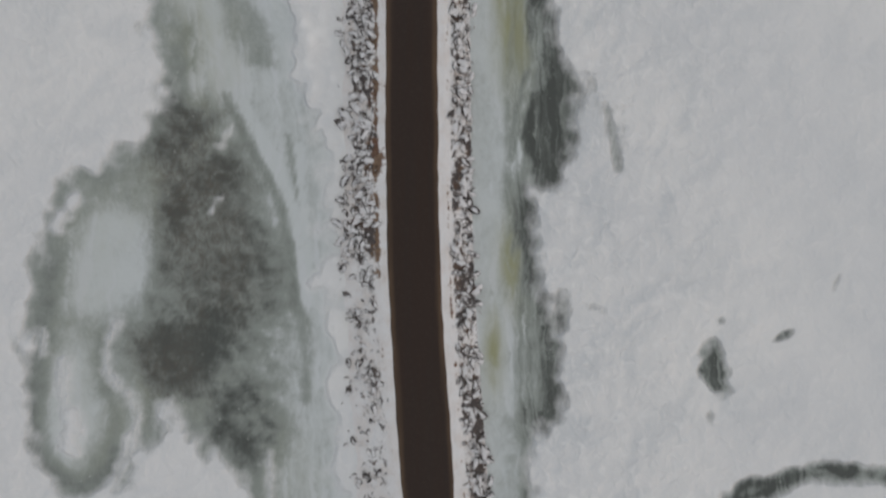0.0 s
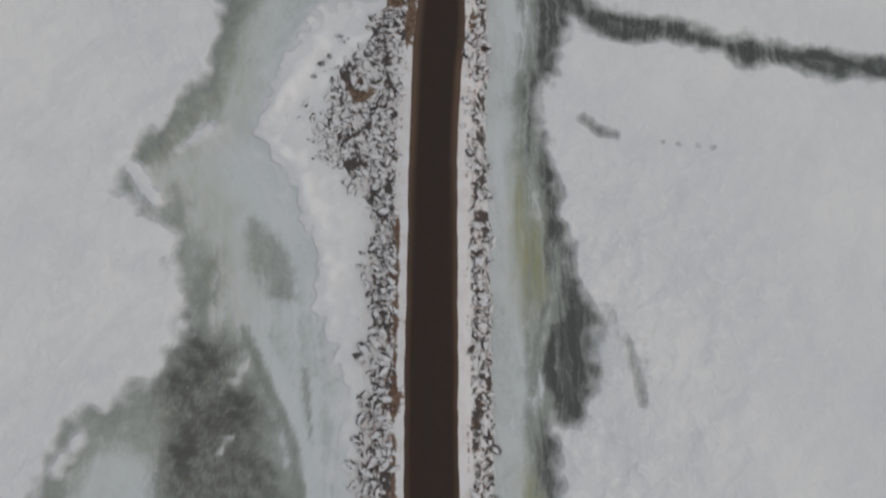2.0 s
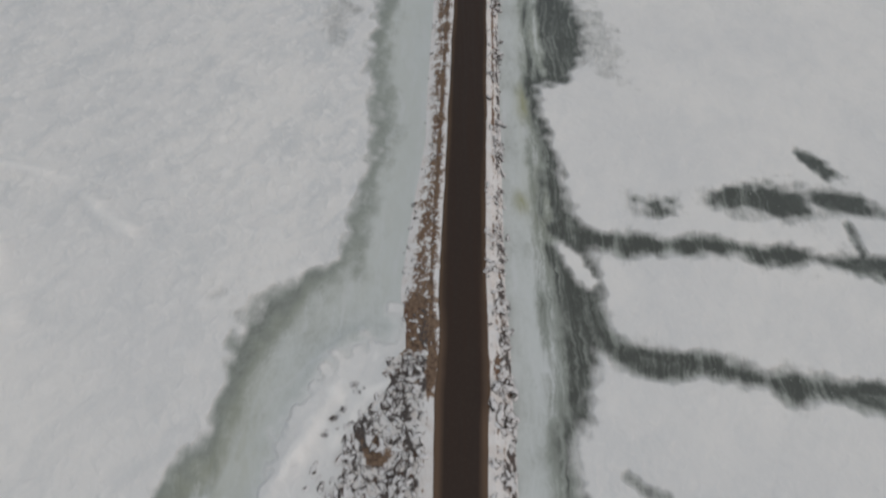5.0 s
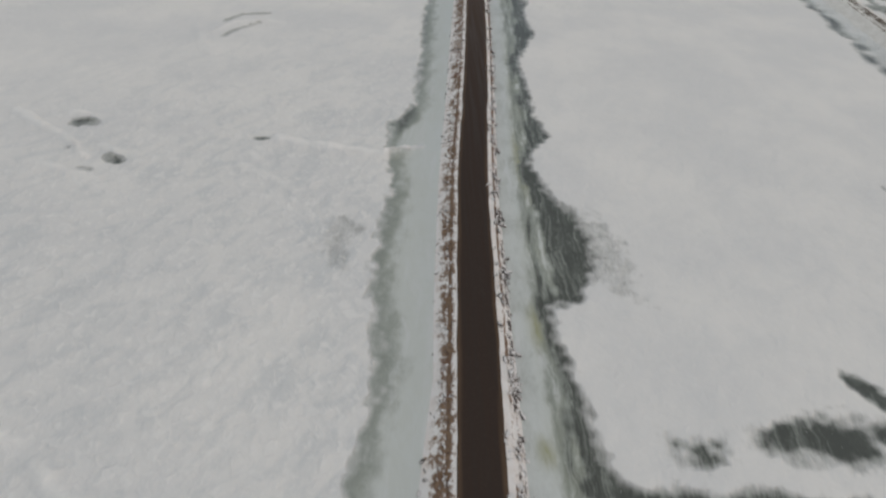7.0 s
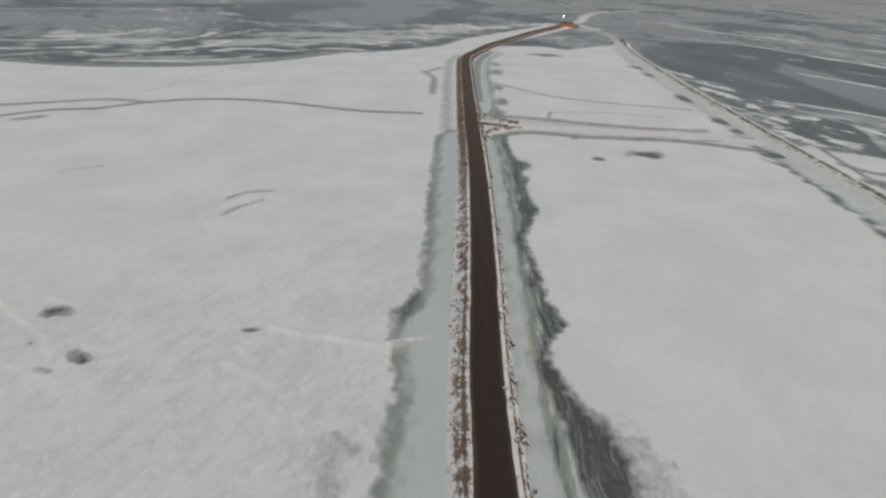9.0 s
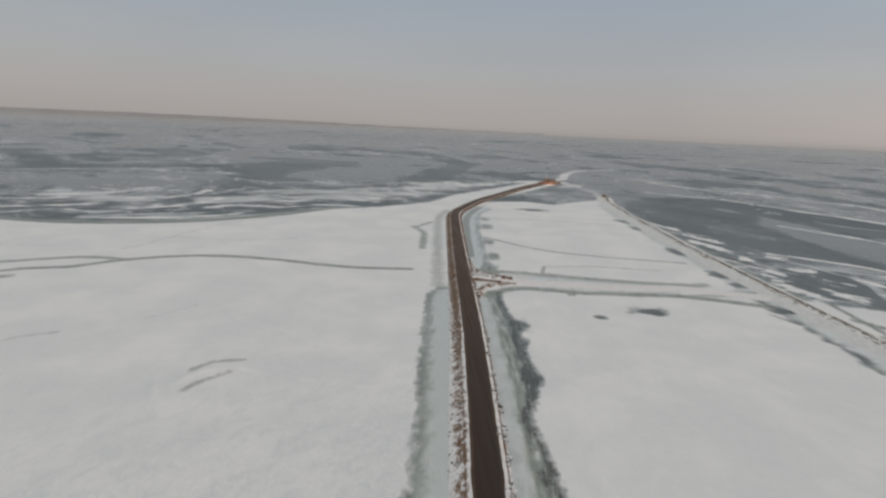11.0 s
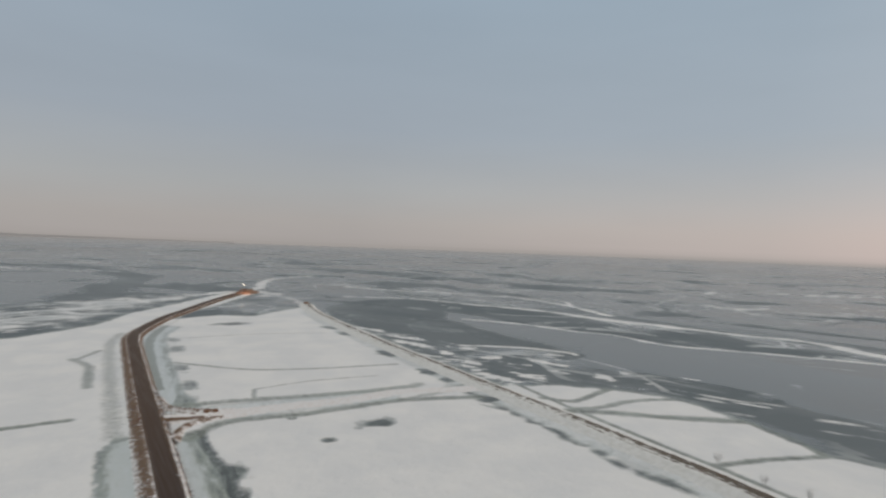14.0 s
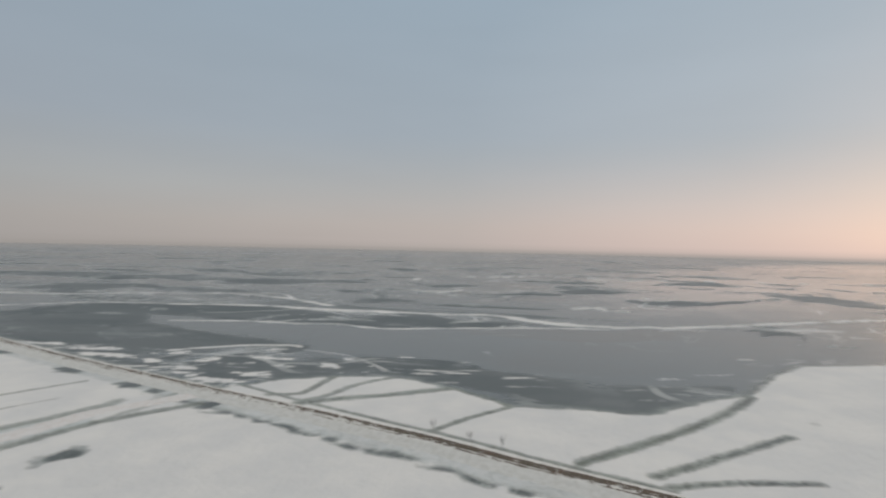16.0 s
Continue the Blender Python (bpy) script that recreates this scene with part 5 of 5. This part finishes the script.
for (cx, cy), side_ in zip(EAST_LINE, east_sides):
    if 90 < cy < 480:
        for _ in range(rng.poisson(0.8)):
            o = rng.choice((-1.3, 0.3, 1.9)) + rng.normal(0, 0.3)
            if abs(o) < 4.5:
                dam_stones.append((cx + side_[0] * o, cy + side_[1] * o, 1.2 - 0.28 * max(abs(o) - 2.3, 0), rng.uniform(0.12, 0.34), rng.uniform(0, 6.28)))
rubble = tagged(new("riprap", joined_stones("riprap", dam_stones, 8)), "brown stones and frozen clods in the ruts", kind="stuff")
rubble.parent = east_dam

# ---- light mast at the end of the road ----
def part(name, bm, material, parent, label=""):
    me = bpy.data.meshes.new(name)
    bm.to_mesh(me)
    bm.free()
    me.materials.append(material)
    ob = new(name, me)
    ob.parent = parent
    return tagged(ob, label)


def rod(bm, a, b, r0, r1, sides=8):
    """A tapered rod from a to b."""
    a, b = Vector(a), Vector(b)
    m = Matrix.Translation((a + b) / 2) @ (b - a).to_track_quat("Z", "Y").to_matrix().to_4x4()
    bmesh.ops.create_cone(bm, cap_ends=True, segments=sides, radius1=r0, radius2=r1, depth=(b - a).length, matrix=m)


def box(bm, middle, size, bevel=0.0):
    made = bmesh.ops.create_cube(bm, size=1.0, matrix=Matrix.Translation(middle) @ Matrix.Diagonal((*size, 1)))
    if bevel:
        edges = list({e for v in made["verts"] for e in v.link_edges})
        bmesh.ops.bevel(bm, geom=edges, offset=bevel, segments=2, affect="EDGES")


STEEL = plain("galvanised_steel", (0.38, 0.39, 0.40), (0.46, 0.47, 0.48), 4.0, 0.45, 0.7)
CONCRETE = plain("frosted_concrete", (0.40, 0.39, 0.38), (0.52, 0.51, 0.50), 2.0, 0.9)
lit = Nodes("lit_lamp")
lit.bsdf.inputs["Emission Color"].default_value, lit.bsdf.inputs["Emission Strength"].default_value = (1.0, 0.86, 0.62, 1), 26.0
LAMP = lit.done((0.9, 0.85, 0.75))


def light_mast(x, y, z):
    mast = tagged(new("light_mast"), "lit lamp on a tall steel mast beside the road", "lamp")
    mast.matrix_world = pose(x, y, z)
    bm = bmesh.new()
    box(bm, (0, 0, 0.25), (1.4, 1.4, 0.9), 0.08)
    part("base", bm, CONCRETE, mast, "frosted concrete foot")
    bm = bmesh.new()
    rod(bm, (0, 0, 0.6), (0, 0, 8.0), 0.16, 0.09, 12)
    part("pole", bm, STEEL, mast)
    bm = bmesh.new()
    rod(bm, (0, 0, 7.8), (0, -1.3, 8.3), 0.06, 0.05)
    part("arm", bm, STEEL, mast)
    bm = bmesh.new()
    box(bm, (0, -1.6, 8.42), (0.5, 1.1, 0.2), 0.05)
    head = part("lamp_head", bm, STEEL, mast)
    bm = bmesh.new()
    bmesh.ops.create_uvsphere(bm, u_segments=16, v_segments=8, radius=0.5, matrix=Matrix.Translation((0, -1.6, 8.2)) @ Matrix.Diagonal((0.7, 1.3, 0.6, 1)))
    part("lamp_glass", bm, LAMP, head, "glowing warm glass").matrix_parent_inverse = Matrix()
    return mast


light_mast(49.5, 634.5, 1.35)
bulb = bpy.data.lights.new("mast_lamp", "SPOT")
bulb.energy, bulb.color, bulb.shadow_soft_size, bulb.spot_size, bulb.spot_blend = 3200, (1.0, 0.42, 0.16), 0.3, radians(125), 0.5
new("mast_lamp", bulb).matrix_world = look((49.5, 632.9, 8.85), (49.0, 631.5, 0))

# ---- heap of brown earth at the road's end ----
EARTH = plain("frozen_brown_earth", (0.17, 0.090, 0.056), (0.31, 0.185, 0.118), 0.22, 0.9)


def earth_heap(x, y, long_, broad_, tall, turn):
    """A low uneven heap of tipped earth."""
    u, v = np.meshgrid(np.linspace(-1.25, 1.25, 41), np.linspace(-1.25, 1.25, 41))
    r = np.hypot(u, v) + 0.16 * ripple(u, v, 1.1, 101)
    z = tall * (1 - ease(r, 0.1, 1.05)) * (1 + 0.35 * ripple(u, v, 0.6, 102)) - 0.3 * ease(r, 0.9, 1.2)
    heap = tagged(new("earth_heap", sheet("earth_heap", np.stack([u * broad_, v * long_, z], -1), 41, 41, EARTH)),
                  "low heap of frozen reddish-brown earth at the road end", "earth heap")
    heap.matrix_world = pose(x, y, 0.15, 0, 0, turn)
    return heap


earth_heap(56, 646, 16, 11, 3.2, -25)
for x, y, size, tall in ((-6.6, 264.6, 1.5, 1.1), (-4.2, 264.1, 1.1, 0.9), (-10.4, 263.4, 1.3, 0.6)):
    heap = earth_heap(x, y, size, size * 1.2, tall, 40 * x)
    heap.location.z = 0.7
    tagged(heap, "small clod of frozen reddish-brown earth by the side track", "clod", "clods by the side track")
# stand-in mound, what lies at the old causeway's end is unknown
heap = earth_heap(88.5, 537, 5.0, 3.5, 2.2, -20)
tagged(heap, "small dark mound standing in for an unidentified thing at the old causeway's end", "earth heap")

# ---- bare shrubs by the east dam ----
BARK = plain("grey_frosted_bark", (0.56, 0.556, 0.55), (0.68, 0.675, 0.668), 6.0, 0.9)


def shrub(x, y, tall, seed):
    rng = random.Random(seed)
    base = tagged(new("shrub"), "small bare grey shrub standing in the snow", "shrub", "shrubs by the old causeway")
    base.matrix_world = pose(x, y, 0.1)
    trunk, crown = bmesh.new(), bmesh.new()
    for n in range(4):
        a, tip = rng.uniform(0, 6.28), Vector((0, 0, 0))
        tip = Vector((math.cos(a) * tall * 0.16, math.sin(a) * tall * 0.16, tall * rng.uniform(0.4, 0.55)))
        rod(trunk, (math.cos(a) * 0.1, math.sin(a) * 0.1, -0.1), tip, 0.034, 0.02, 6)
        for m in range(6):
            b = a + rng.uniform(-1.4, 1.4)
            root = tip * rng.uniform(0.55, 1.0)
            end = root + Vector((math.cos(b) * rng.uniform(0.2, 0.9), math.sin(b) * rng.uniform(0.2, 0.9), tall * rng.uniform(0.22, 0.48)))
            rod(crown, root, end, 0.024, 0.01, 4)
            for _ in range(11):
                c, at = rng.uniform(0, 6.28), root.lerp(end, rng.uniform(0.0, 0.9))
                rod(crown, at, at + Vector((math.cos(c) * 0.5, math.sin(c) * 0.5, rng.uniform(0.15, 0.7))), 0.009, 0.004, 3)
    part("trunk", trunk, BARK, base)
    part("crown", crown, BARK, base, "fan of thin leafless twigs")
    return base


for n, (x, y, tall) in enumerate(((108.3, 175.3, 4.4), (108.2, 163.0, 3.0), (108.0, 153.0, 4.8))):
    shrub(x, y, tall, 40 + n)
